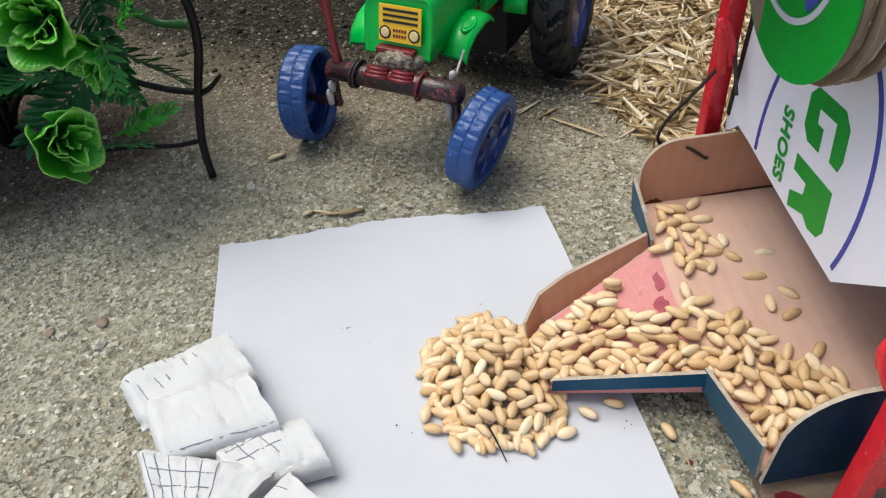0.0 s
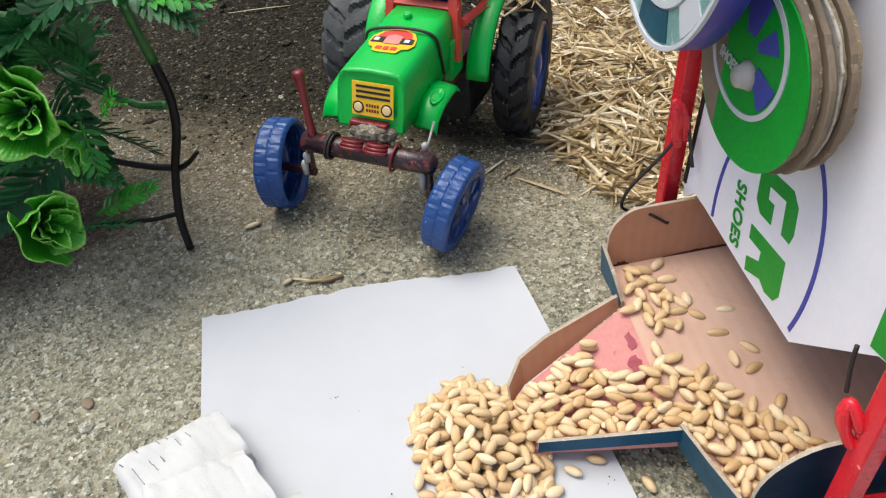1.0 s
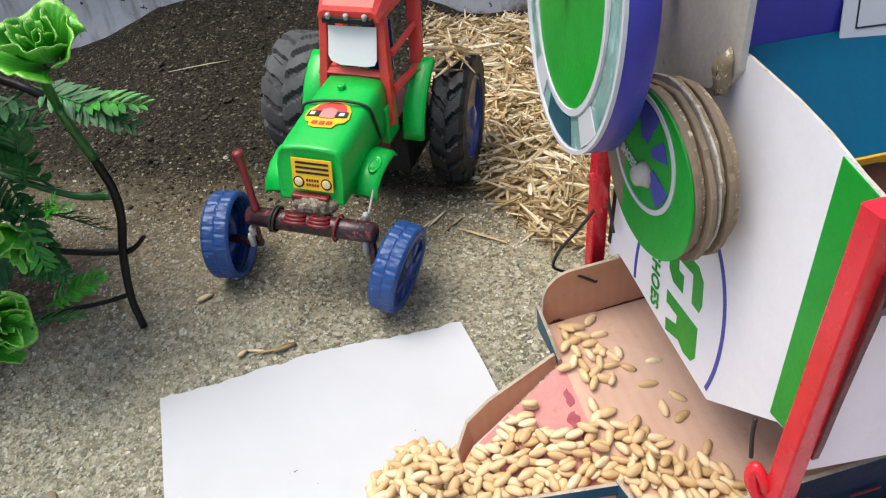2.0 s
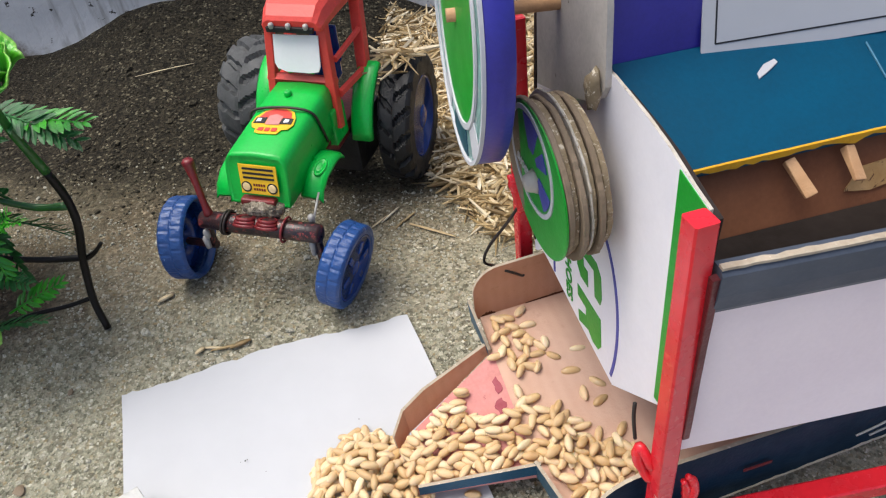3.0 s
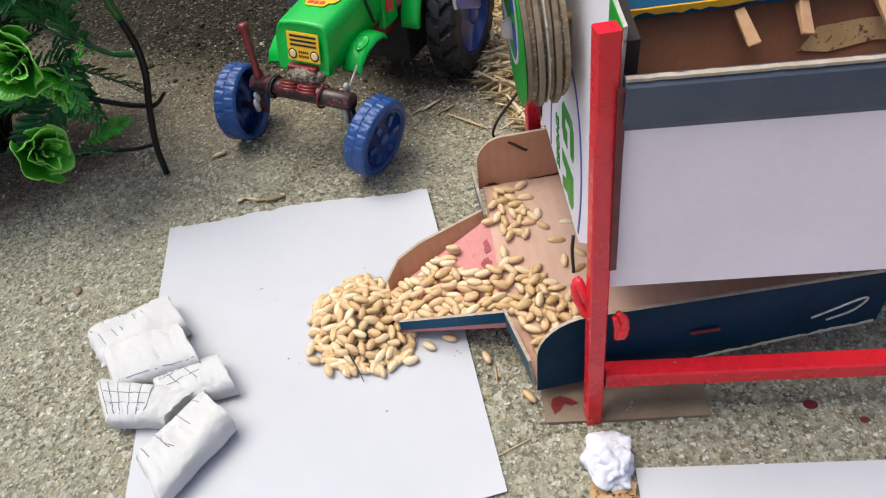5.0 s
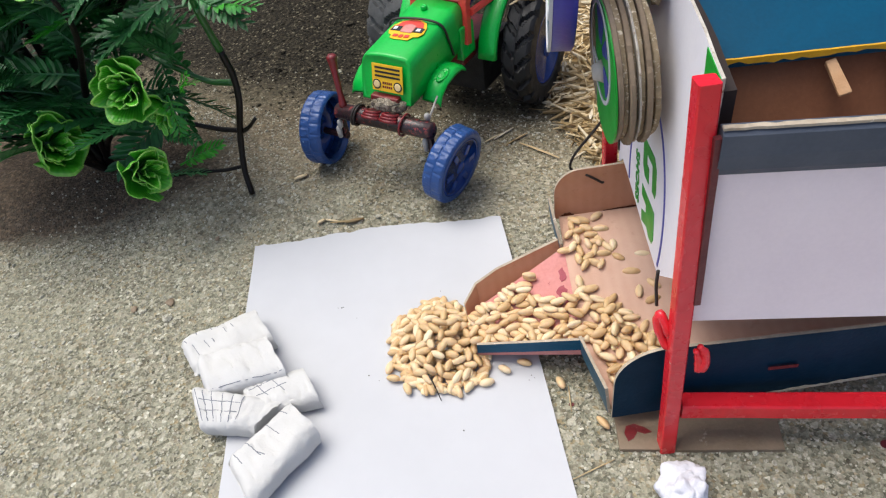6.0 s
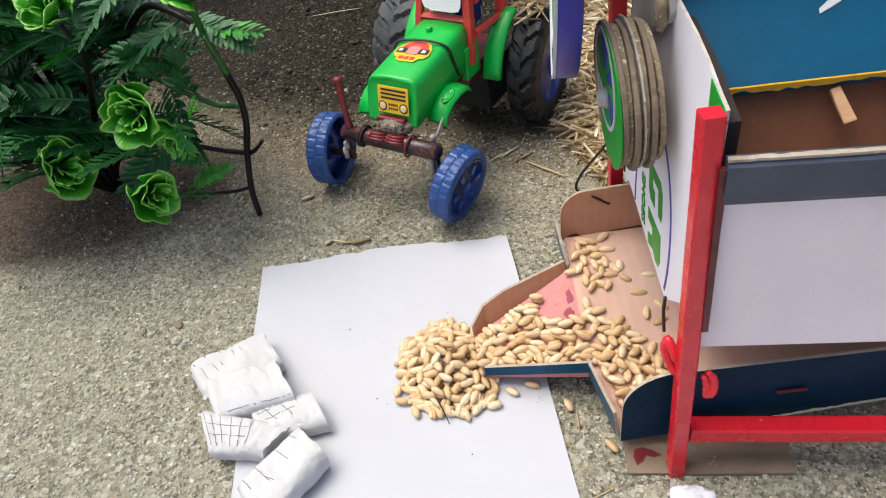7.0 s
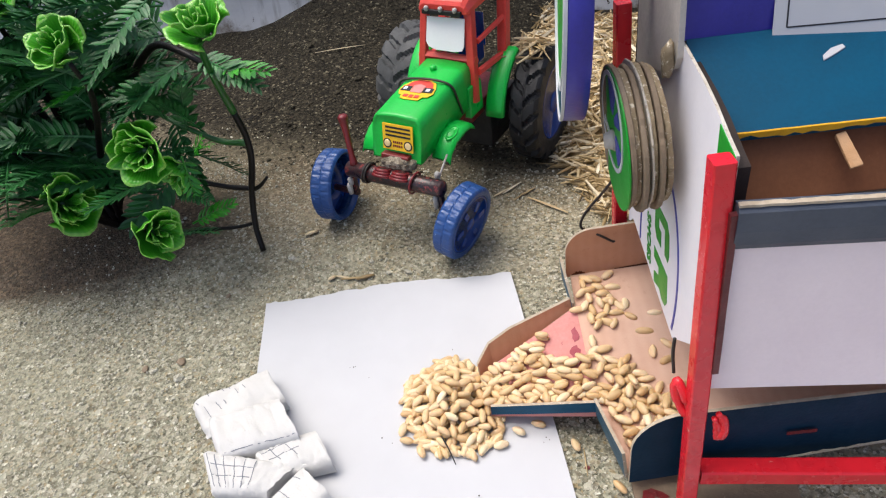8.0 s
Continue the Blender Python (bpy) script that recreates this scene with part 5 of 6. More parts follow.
for x, y, a in ((-1.0, 109, 80), (1.0, 104.5, 170), (6.5, 100.5, 120), (45, 112.5, 165), (38.5, 109.5, 150), (33, 104, 20), (57, 105.5, 115), (70, 91, 130)):
    on_paper = x < 50
    single("wheat_grain", *rnd.choice(GRAINS), M_GRAIN, pose(x * MM, y * MM, (2.6 if on_paper else 1.5) * MM, 30, 0, a), "single golden wheat grain lying on the " + ("paper" if on_paper else "cement"), "grain", "stray wheat grains")
bm = bmesh.new()
tube(bm, curve_pts([(14, 103, 7.5), (15.5, 101, 6.2), (17, 99, 4.2), (18.6, 96.4, 2.2)], 4), [0.3, 0.3, 0.3, 0.28, 0.28, 0.26, 0.26, 0.24, 0.22, 0.2, 0.2, 0.18, 0.16], 6)
tagged(part("wheat_stalk", bm, M_WIRE, None, "", True), "thin dark stalk sticking out of the wheat", "stalk")

# ---- straw behind the machine and loose pieces ----


def straw_bit(ln, wd, bend):
    """A flattened, slightly bent length of chopped straw."""
    vs, fs = [], []
    n = 3
    for i in range(n + 1):
        s = i / n - 0.5
        k = 1 - 0.5 * (abs(s) * 2) ** 4
        for dy, dz in ((-wd / 2, 0), (0, wd * 0.28), (wd / 2, 0), (0, -wd * 0.2)):
            vs.append(Vector((s * ln, dy * k, dz * k + bend * (0.25 - s * s))) * MM)
    for i in range(n):
        for k in range(4):
            fs.append((i * 4 + k, i * 4 + (k + 1) % 4, i * 4 + 4 + (k + 1) % 4, i * 4 + 4 + k))
    fs += [(3, 2, 1, 0), (n * 4, n * 4 + 1, n * 4 + 2, n * 4 + 3)]
    return vs, fs


STRAWS = [straw_bit(rnd.uniform(9, 26), rnd.uniform(0.9, 2.6), rnd.uniform(-2, 3)) for _ in range(28)]
STRAW_AREA = [(50, 277), (58, 262), (66, 238), (74, 224), (92, 222), (135, 240), (170, 300), (170, 445), (40, 450), (34, 400), (44, 330)]


def straw_h(x, y):
    """Height of the straw heap (mm)."""
    edge = 1e9
    for (x0, y0), (x1, y1) in zip(STRAW_AREA, STRAW_AREA[1:] + STRAW_AREA[:1]):
        dx, dy = x1 - x0, y1 - y0
        t = max(0, min(1, ((x - x0) * dx + (y - y0) * dy) / (dx * dx + dy * dy)))
        edge = min(edge, math.hypot(x - x0 - t * dx, y - y0 - t * dy))
    return 17 * (1 - math.exp(-edge / 28)) * (0.85 + 0.35 * noise.noise(Vector((x * 0.03, y * 0.03, 6)))) + ground_height(x * MM, y * MM) * 800


bm = bmesh.new()
cols = {}
for j in range(58):
    for i in range(36):
        x, y = 34 + i * 4, 220 + j * 4
        if in_poly(x, y, STRAW_AREA):
            cols[i, j] = bm.verts.new(mm(x, y, straw_h(x, y) - 1.4 + 1.5 * noise.noise(Vector((x * 0.2, y * 0.2, 0)))))
for (i, j) in list(cols):
    q = [cols.get(k) for k in ((i, j), (i + 1, j), (i + 1, j + 1), (i, j + 1))]
    if all(q):
        bm.faces.new(q)
straw_heap = part("straw_heap", bm, M_STRAW, None, "", True)
tagged(straw_heap, "heap of chopped golden straw on the earth", "straw", kind="stuff")
STRAW_MESHES = []
for _v, _f in STRAWS:
    _m = bpy.data.meshes.new("straw")
    _m.from_pydata([tuple(q) for q in _v], [], _f)
    _m.materials.append(M_STRAW)
    STRAW_MESHES.append(_m)
loose = 0
many = Many()
for x, y in spread(2600, 2.3, lambda: (lambda x, y: (x, y) if in_poly(x, y, STRAW_AREA) or rnd.random() < 0.0015 and 40 < x < 110 and 215 < y else None)(rnd.uniform(30, 172), rnd.uniform(214, 452)), 12):
    inside = in_poly(x, y, STRAW_AREA)
    z = straw_h(x, y) + rnd.uniform(-0.5, 1.8) if inside else ground_height(x * MM, y * MM) * 1000 + 0.9
    m = pose(x * MM, y * MM, z * MM, rnd.uniform(0, 360) if inside else rnd.uniform(-20, 20), rnd.gauss(0, 16) if inside else 0, rnd.uniform(0, 360))
    if y < 268 and loose < 290:
        loose += 1
        piece = new("straw", rnd.choice(STRAW_MESHES))
        piece.parent = straw_heap
        piece.matrix_basis = m
    else:
        many.add(*rnd.choice(STRAWS), m)
chaff = many.make("chopped_straw", M_STRAW, False)
chaff.parent = straw_heap
many = Many()
for _ in range(34):
    a, b = max(24, rnd.gauss(32, 5)), max(78, rnd.gauss(87, 6))
    top = 31 + math.sqrt(max(0.0, 29.5 ** 2 - (b - 92) ** 2))
    many.add(*straw_bit(rnd.uniform(8, 24), rnd.uniform(1.1, 2.4), rnd.uniform(-1, 2)), TRACTOR @ pose(a * MM, b * MM, (top + rnd.uniform(0.3, 2.4)) * MM, rnd.uniform(0, 90), rnd.uniform(-16, 16), rnd.uniform(0, 180)))
tagged(many.make("straw_wisp", M_STRAW, False), "wisps of straw lying on the black rear tyre", "straw", kind="stuff")
for x, y, ln, wd, a in ((-36, 187, 12, 1.6, 5), (-31, 187.5, 8, 2.6, 20), (-41, 187.6, 9, 1.4, -12), (-46, 187, 4, 2.4, 40), (25, 247, 11, 1.3, 42), (30, 251, 13, 1.4, 48), (34, 244, 8, 1.2, 52), (38, 248, 9, 1.3, 44), (66, 75, 16, 0.5, 30), (60, 100, 10, 0.5, 95), (-62, 214, 6, 2.8, 30)):
    single("straw_piece", *straw_bit(ln, wd, 0.6), M_STRAW, pose(x * MM, y * MM, ground_height(x * MM, y * MM) + (0.5 + wd * 0.25) * MM, 0, 0, a), "single piece of dry straw lying on the cement", "straw", "loose straw pieces")


# ---- artificial plant ----
def ground_mm(x, y):
    return ground_height(x * MM, y * MM) * 1000


rnd.seed(23)
ROOT = (-172, 232)
plant = thing("artificial_plant", "bushy artificial plant with green rosettes, fern leaves and dark wire stems", "artificial plant", pose(ROOT[0] * MM, ROOT[1] * MM, 0))
P_ORG = Vector((ROOT[0], ROOT[1], 0))


def cup_mesh(name, span, r0, r1, high, flare, wave, seed):
    """A broad petal, a part of a cup about the z axis: span degrees wide, opening from r0 to r1, with a wavy rim."""
    b = bmesh.new()
    nx, ny = 10, 22
    vs = []
    for i in range(nx + 1):
        s = i / nx
        row = []
        for j in range(ny + 1):
            t = -1 + 2 * j / ny
            side = abs(t) ** 3
            a = radians(span / 2) * t * (0.72 + 0.28 * s)
            r = r0 + (r1 - r0) * math.sin(s * math.pi / 2) + flare * s ** 5
            r += wave * s * s * noise.noise(Vector((t * 1.6, s, seed))) - 0.06 * r1 * side * s
            r += 0.22 * wave * s ** 4 * noise.noise(Vector((t * 4.6, 2, seed + 3)))
            z = high * (s ** 1.35) * (1 - 0.42 * side * s) - 0.35 * flare * s ** 6 + 0.8 * wave * s ** 3 * noise.noise(Vector((t * 2.4, 5, seed)))
            row.append(b.verts.new(mm(r * math.cos(a), r * math.sin(a), z)))
        vs.append(row)
    uv = b.loops.layers.uv.new("leaf")
    for i in range(nx):
        for j in range(ny):
            fc = b.faces.new((vs[i][j], vs[i + 1][j], vs[i + 1][j + 1], vs[i][j + 1]))
            for loop, (p, q) in zip(fc.loops, ((i, j), (i + 1, j), (i + 1, j + 1), (i, j + 1))):
                loop[uv].uv = (p / nx, q / ny)
    me = bpy.data.meshes.new(name)
    b.to_mesh(me)
    b.free()
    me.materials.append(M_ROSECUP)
    me.polygons.foreach_set("use_smooth", [True] * len(me.polygons))
    ob = new(name, me)
    sol = ob.modifiers.new("thick", "SOLIDIFY")
    sol.thickness = 0.35 * MM
    dg = bpy.context.evaluated_depsgraph_get()
    out = bpy.data.meshes.new_from_object(ob.evaluated_get(dg))
    bpy.data.objects.remove(ob)
    out.name = name
    return out


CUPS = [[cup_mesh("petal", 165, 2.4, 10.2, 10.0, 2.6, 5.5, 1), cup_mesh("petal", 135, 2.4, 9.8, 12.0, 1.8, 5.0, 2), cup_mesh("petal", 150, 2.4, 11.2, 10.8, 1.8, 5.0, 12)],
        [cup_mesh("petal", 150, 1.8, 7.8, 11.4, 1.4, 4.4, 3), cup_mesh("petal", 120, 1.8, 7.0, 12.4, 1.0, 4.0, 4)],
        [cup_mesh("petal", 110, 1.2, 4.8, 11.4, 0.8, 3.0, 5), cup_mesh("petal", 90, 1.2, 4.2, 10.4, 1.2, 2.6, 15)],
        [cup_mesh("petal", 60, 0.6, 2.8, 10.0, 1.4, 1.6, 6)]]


def rosette(at_mm, facing, size=1.0, turn=0.0):
    """A cabbage-like rosette of nested cups facing along a direction."""
    q = Vector(facing).to_track_quat("Z", "Y").to_matrix().to_4x4()
    m = Matrix.Translation((Vector(at_mm) - P_ORG) * MM) @ q @ pose(0, 0, 0, 0, 0, turn) @ Matrix.Diagonal((size, size, size, 1))
    b = bmesh.new()
    lathe(b, [(-4, 0.6), (-2.5, 1.6), (-0.4, 2.6), (0.8, 2.2), (1.4, 0.3)], 10, "Z")
    calyx = part("rosette", b, M_STEMGREEN, plant, "bright green rosette of cupped leaves", True, m)
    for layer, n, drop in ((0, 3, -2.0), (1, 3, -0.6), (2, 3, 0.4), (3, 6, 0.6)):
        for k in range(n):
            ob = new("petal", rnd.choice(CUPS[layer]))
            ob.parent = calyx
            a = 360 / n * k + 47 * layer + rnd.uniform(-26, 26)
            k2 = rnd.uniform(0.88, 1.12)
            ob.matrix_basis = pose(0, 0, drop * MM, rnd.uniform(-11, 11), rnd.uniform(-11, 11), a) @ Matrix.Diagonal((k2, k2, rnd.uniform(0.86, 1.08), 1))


def frond_mesh(ln, pairs, leaf, material, droop):
    """A fern frond along +x: a thin rib with paired, pointed, folded leaflets."""
    b = bmesh.new()
    pts = [mm(ln * i / 8, 0, -droop * (i / 8) ** 2) for i in range(9)]
    tube(b, pts, [0.7 - 0.05 * i for i in range(9)], 5)
    for i in range(pairs):
        s = 0.16 + 0.84 * i / (pairs - 1)
        size = leaf * (0.55 + 0.75 * math.sin(math.pi * (0.15 + 0.72 * s)))
        o = mm(ln * s, 0, -droop * s * s)
        for sg in (-1, 1):
            a = radians(62 - 30 * s + rnd.uniform(-8, 8))
            d = Vector((math.cos(a), sg * math.sin(a), rnd.uniform(-0.05, 0.25)))
            side = Vector((-sg * d.y, sg * d.x, 0)).normalized() * sg
            row = []
            for k, w in ((0, 0.08), (0.3, 0.27), (0.62, 0.29), (0.85, 0.17), (1.0, 0.02)):
                c = o + d * size * k * MM + Vector((0, 0, -0.9 * k * k)) * MM
                row.append((b.verts.new(c - side * size * w * 0.5 * MM + mm(0, 0, 0.12 * size * w)), b.verts.new(c), b.verts.new(c + side * size * w * 0.5 * MM + mm(0, 0, 0.12 * size * w))))
            for r, q in zip(row, row[1:]):
                for k in (0, 1):
                    b.faces.new((r[k], r[k + 1], q[k + 1], q[k]))
    me = bpy.data.meshes.new("frond")
    b.to_mesh(me)
    b.free()
    me.materials.append(material)
    return me


FRONDS = [frond_mesh(40, 13, 8.0, M_FERN, 7), frond_mesh(48, 15, 7.6, M_FERN, 12), frond_mesh(32, 11, 7.2, M_FERN, 4), frond_mesh(26, 9, 6.2, M_ROSE, 3), frond_mesh(18, 6, 5.6, M_ROSE, 2)]


def frond(at_mm, way, kind, size=1.0, roll=0.0):
    ob = new("frond", FRONDS[kind])
    ob.parent = plant
    q = Vector(way).to_track_quat("X", "Z").to_matrix().to_4x4()
    ob.matrix_basis = Matrix.Translation((Vector(at_mm) - P_ORG) * MM) @ q @ pose(0, 0, 0, roll, 0, 0) @ Matrix.Diagonal((size, size, size, 1))


def stem(ctrl, r0, r1, material=M_STEM, n=6):
    b = bmesh.new()
    pts = curve_pts([Vector(c) - P_ORG for c in ctrl], n)
    k = len(pts) - 1
    tube(b, pts, [(r0 + (r1 - r0) * i / k) * (1 + 0.12 * noise.noise(Vector((i * 0.6, r0, ctrl[0][0])))) for i in range(k + 1)], 8)
    part("stem", b, material, plant, "", True)
    return [p / MM + P_ORG for p in pts]


g = ground_mm(-82, 204)
hook = stem([(-82.5, 203, g + 0.6), (-84, 207, 17), (-82, 211, 33), (-77, 211, 49), (-75.6, 211, 61), (-76.6, 210, 73)], 1.35, 1.5)
stem([(-76.6, 210, 73), (-78, 207, 90), (-75, 200, 104), (-71, 193, 112)], 1.6, 1.2, M_STEMGREEN)
stem([(-82.2, 212, 33), (-77, 211, 36), (-72, 210, 41)], 1.1, 0.7)
stem([(-82.2, 212, 34), (-92, 211, 36), (-102, 205, 44), (-107, 197, 56), (-107, 192, 64)], 1.2, 1.0)
stem([(-83, 208, 18), (-93, 206, 17), (-104, 198, 22), (-111, 182, 31)], 0.9, 0.8)
stem([(-76.4, 211, 58), (-88, 213, 58), (-98, 210, 66), (-112, 214, 72)], 1.5, 0.9, M_STEMGREEN)
stem([(-78, 209, 92), (-90, 212, 99), (-108, 222, 98), (-130, 228, 80)], 1.3, 1.6)
base = [(-172, 232, 0), (-168, 229, 0), (-176, 235, 0)]
runs = [
    [(-160, 206, 24), (-160, 195, 38)], [(-150, 212, 45), (-126, 198, 88), (-124, 193, 106)], [(-150, 216, 30), (-124, 206, 48)],
    [(-182, 214, 50), (-196, 196, 84)], [(-190, 226, 70), (-206, 214, 112)], [(-170, 226, 80), (-164, 214, 120)], [(-152, 226, 80), (-132, 222, 116)],
    [(-200, 230, 50), (-236, 222, 84)], [(-186, 218, 30), (-214, 190, 44)], [(-176, 244, 90), (-180, 250, 122)], [(-196, 240, 90), (-226, 246, 112)], [(-150, 240, 60), (-128, 236, 92)],
]
tips = []
for i, r in enumerate(runs):
    pts = stem([base[i % 3]] + r, 2.0 if i % 3 else 2.4, 0.9, M_STEM)
    tips.append(pts[-1])
    for p in pts[3:]:
        if p.z < 34:
            continue
        for _ in range(rnd.choice((1, 1, 2))):
            out = Vector((rnd.uniform(-1, 1), rnd.uniform(-0.8, 0.8), rnd.uniform(-0.1 if p.z > 55 else 0.15, 0.6)))
            if p.x > -150:
                out.x = -abs(out.x)
            frond(p, out, rnd.choice((0, 0, 1, 1, 2)), rnd.uniform(0.75, 1.1), rnd.uniform(-40, 40))
for at, face, size, turn in (((-106, 187, 71), (0.05, -0.9, 0.35), 0.95, 20), ((-111, 177, 39), (0.85, -0.4, 0.2), 0.84, 80), ((-152, 184, 49), (0.85, -0.3, 0.25), 1.02, 10),
                             ((-124, 192, 112), (0.0, -0.7, 0.7), 0.84, 50), ((-67, 192, 114), (-0.1, -0.3, 0.9), 0.85, 0), ((-200, 194, 88), (0.3, -0.6, 0.6), 1.0, 30), ((-214, 188, 45), (0.3, -0.7, 0.5), 0.9, 5),
                             ((-164, 212, 122), (0.2, -0.5, 0.8), 1.0, 15), ((-104, 199, 55), (-0.3, -0.6, -0.1), 0.7, 12)):
    rosette(at, face, size, turn)
# sprays seen against the light floor
for at, way, kind, size, roll in (((-84, 186, 71), (0.6, -0.35, 0.35), 4, 0.62, 0), ((-86, 187, 68), (0.5, -0.2, 0.7), 4, 0.55, 60), ((-108, 198, 44), (0.75, -0.4, 0.1), 2, 0.6, 20), ((-110, 184, 31), (0.85, 0.0, 0.15), 2, 0.65, -15), ((-102, 190, 32), (0.8, 0.15, 0.35), 3, 0.75, 30),
                                  ((-98, 196, 62), (0.1, -0.3, -0.9), 4, 0.9, 0), ((-80, 212, 92), (0.85, -0.3, 0.1), 3, 1.0, 10), ((-82, 211, 92), (-0.9, -0.4, 0.05), 0, 0.95, -10), ((-86, 213, 97), (0.8, -0.4, -0.15), 0, 0.75, 25), ((-88, 214, 96), (-0.5, -0.7, -0.1), 0, 0.9, 0),
                                  ((-94, 213, 62), (-0.2, -0.4, 0.9), 2, 0.8, 20), ((-100, 210, 66), (0.3, -0.2, 0.9), 2, 0.8, -30), ((-108, 212, 70), (0.1, -0.5, 0.8), 0, 0.8, 15), ((-112, 200, 50), (-0.4, -0.6, 0.2), 0, 0.8, 0),
                                  ((-150, 196, 60), (-0.3, -0.7, 0.3), 1, 0.8, 0), ((-180, 200, 62), (0.4, -0.7, 0.1), 1, 0.9, 0), ((-122, 196, 96), (-0.6, -0.3, -0.1), 3, 0.7, 0)):
    frond(at, way, kind, size, roll)
# broad dark leaves filling the heart of the plant
for i in range(18):
    p = Vector((rnd.uniform(-156, -96), rnd.uniform(218, 244), rnd.uniform(92, 130)))
    frond(p, (rnd.uniform(-1, 0.6), rnd.uniform(-0.8, 0.3), rnd.uniform(-0.3, 0.8)), rnd.choice((0, 1, 2)), rnd.uniform(0.7, 1.0), rnd.uniform(-60, 60))
for i in range(24):
    p = Vector((rnd.uniform(-215, -112), rnd.uniform(205, 248), rnd.uniform(40, 112)))
    frond(p, (rnd.uniform(-1, 1), rnd.uniform(-1, 0.3), rnd.uniform(-0.5, 0.6)), rnd.choice((0, 1, 2)), rnd.uniform(0.8, 1.2), rnd.uniform(-60, 60))


# ---- little white sacks, rolled and folded, lying in a pile on the edge of the paper ----
def sack(corners, highs, z, seed, strokes, label, ends=(0, 0), square=3.4, wilt=0.0):
    """A stuffed, folded bag over four corners (mm): start of the one long side, start and end of the other, end of the first.
    highs are the heights at start and end; ends 1 draws that end in to a soft cushion, 0 leaves it cut square with a tucked-in mouth."""
    p0, p1, q1, q0 = (Vector((*c, 0)) for c in corners)
    org = (p0 + p1 + q0 + q1) / 4
    nu, nv = 34, 40
    bx = bmesh.new()
    rings = []
    for i in range(nu + 1):
        u = i / nu
        a, c = p0.lerp(q0, u), p1.lerp(q1, u)
        mid, half = (a + c) / 2, (c - a) / 2
        side = half.normalized()
        along = Vector((side.y, -side.x, 0))
        near = min(u if ends[0] else 1, (1 - u) if ends[1] else 1)
        soft = min(1.0, (1 - (1 - min(1, near / 0.16)) ** 2) ** 0.5 + 0.12)
        high = highs[0] + (highs[1] - highs[0]) * u
        ring = []
        for k in range(nv):
            ang = k * math.tau / nv
            cx, cz = (math.copysign(abs(math.cos(ang)) ** (2 / square), math.cos(ang)), math.copysign(abs(math.sin(ang)) ** (2 / square), math.sin(ang)))
            w = half.length * (0.9 + 0.1 * soft) * cx
            top = max(0.0, cz)
            crease = noise.noise(Vector((u * 7 + cx * 0.8, cx * 2.2 - u * 2, seed)))
            dent = max(0.0, 0.12 - abs(crease)) / 0.12
            h = high * (0.5 + 0.5 * cz * soft)
            h += top * (1.8 * noise.noise(Vector((u * 2.2, cx * 1.3, seed + 3))) - 0.8 * dent + 0.22 * noise.noise(Vector((u * 16, cx * 7, seed + 8))))
            h -= wilt * top * (0.5 + 0.5 * cx) * high * 0.4
            w += 0.6 * noise.noise(Vector((u * 3.4, cz, seed + 5))) + 0.25 * noise.noise(Vector((u * 15, cz * 3, seed + 9)))
            slip = (0.9 * noise.noise(Vector((cx * 1.7, cz * 1.2, seed + 11 + 4 * round(u)))) + 0.35 * noise.noise(Vector((cx * 6, cz * 4, seed + 12)))) * (1 - 4 * u * (1 - u))
            ring.append(bx.verts.new((mid - org + side * w + along * slip) * MM + mm(0, 0, max(h, 0.0))))
        rings.append(ring)
    for r, t in zip(rings, rings[1:]):
        for k in range(nv):
            bx.faces.new((r[k], r[(k + 1) % nv], t[(k + 1) % nv], t[k]))
    for ring, inward in ((rings[0], rings[6]), (rings[-1], rings[-7])):
        hub = sum((v.co for v in ring), Vector()) / nv
        into = (sum((v.co for v in inward), Vector()) / nv - hub) * 0.35
        last = ring
        for shrink, deep in ((0.86, 0.0), (0.66, 0.5), (0.3, 0.8)):
            nxt = [bx.verts.new(hub + (v.co - hub) * shrink + into * deep * (1 + 0.5 * noise.noise(Vector((k * 0.5, seed, 1))))) for k, v in enumerate(ring)]
            for k in range(nv):
                bx.faces.new((last[k], last[(k + 1) % nv], nxt[(k + 1) % nv], nxt[k]))
            last = nxt
        bx.faces.new(last)
    bmesh.ops.recalc_face_normals(bx, faces=bx.faces)
    skin = BVHTree.FromBMesh(bx)
    ob = part("cloth_sack", bx, M_SACK, None, "", True, Matrix.Translation(mm(org.x, org.y, z)))
    ob.data.set_sharp_from_angle(angle=radians(48))
    for (u0, v0), (u1, v1) in strokes:
        pts = []
        for i in range(11):
            t = i / 10
            u, v = u0 + (u1 - u0) * t, v0 + (v1 - v0) * t
            p = (p0.lerp(q0, u)).lerp(p1.lerp(q1, u), v) - org
            hit = skin.ray_cast(mm(p.x + rnd.uniform(-0.1, 0.1), p.y + rnd.uniform(-0.1, 0.1), 40), Vector((0, 0, -1)))[0]
            if hit:
                pts.append(hit)
        if len(pts) > 2:
            line = bmesh.new()
            tube(line, pts, rnd.uniform(0.12, 0.18), 5)
            part("pen_line", line, M_PEN, ob, "dark pen stroke")
    return tagged(ob, label, "sack", "pile of little sacks")


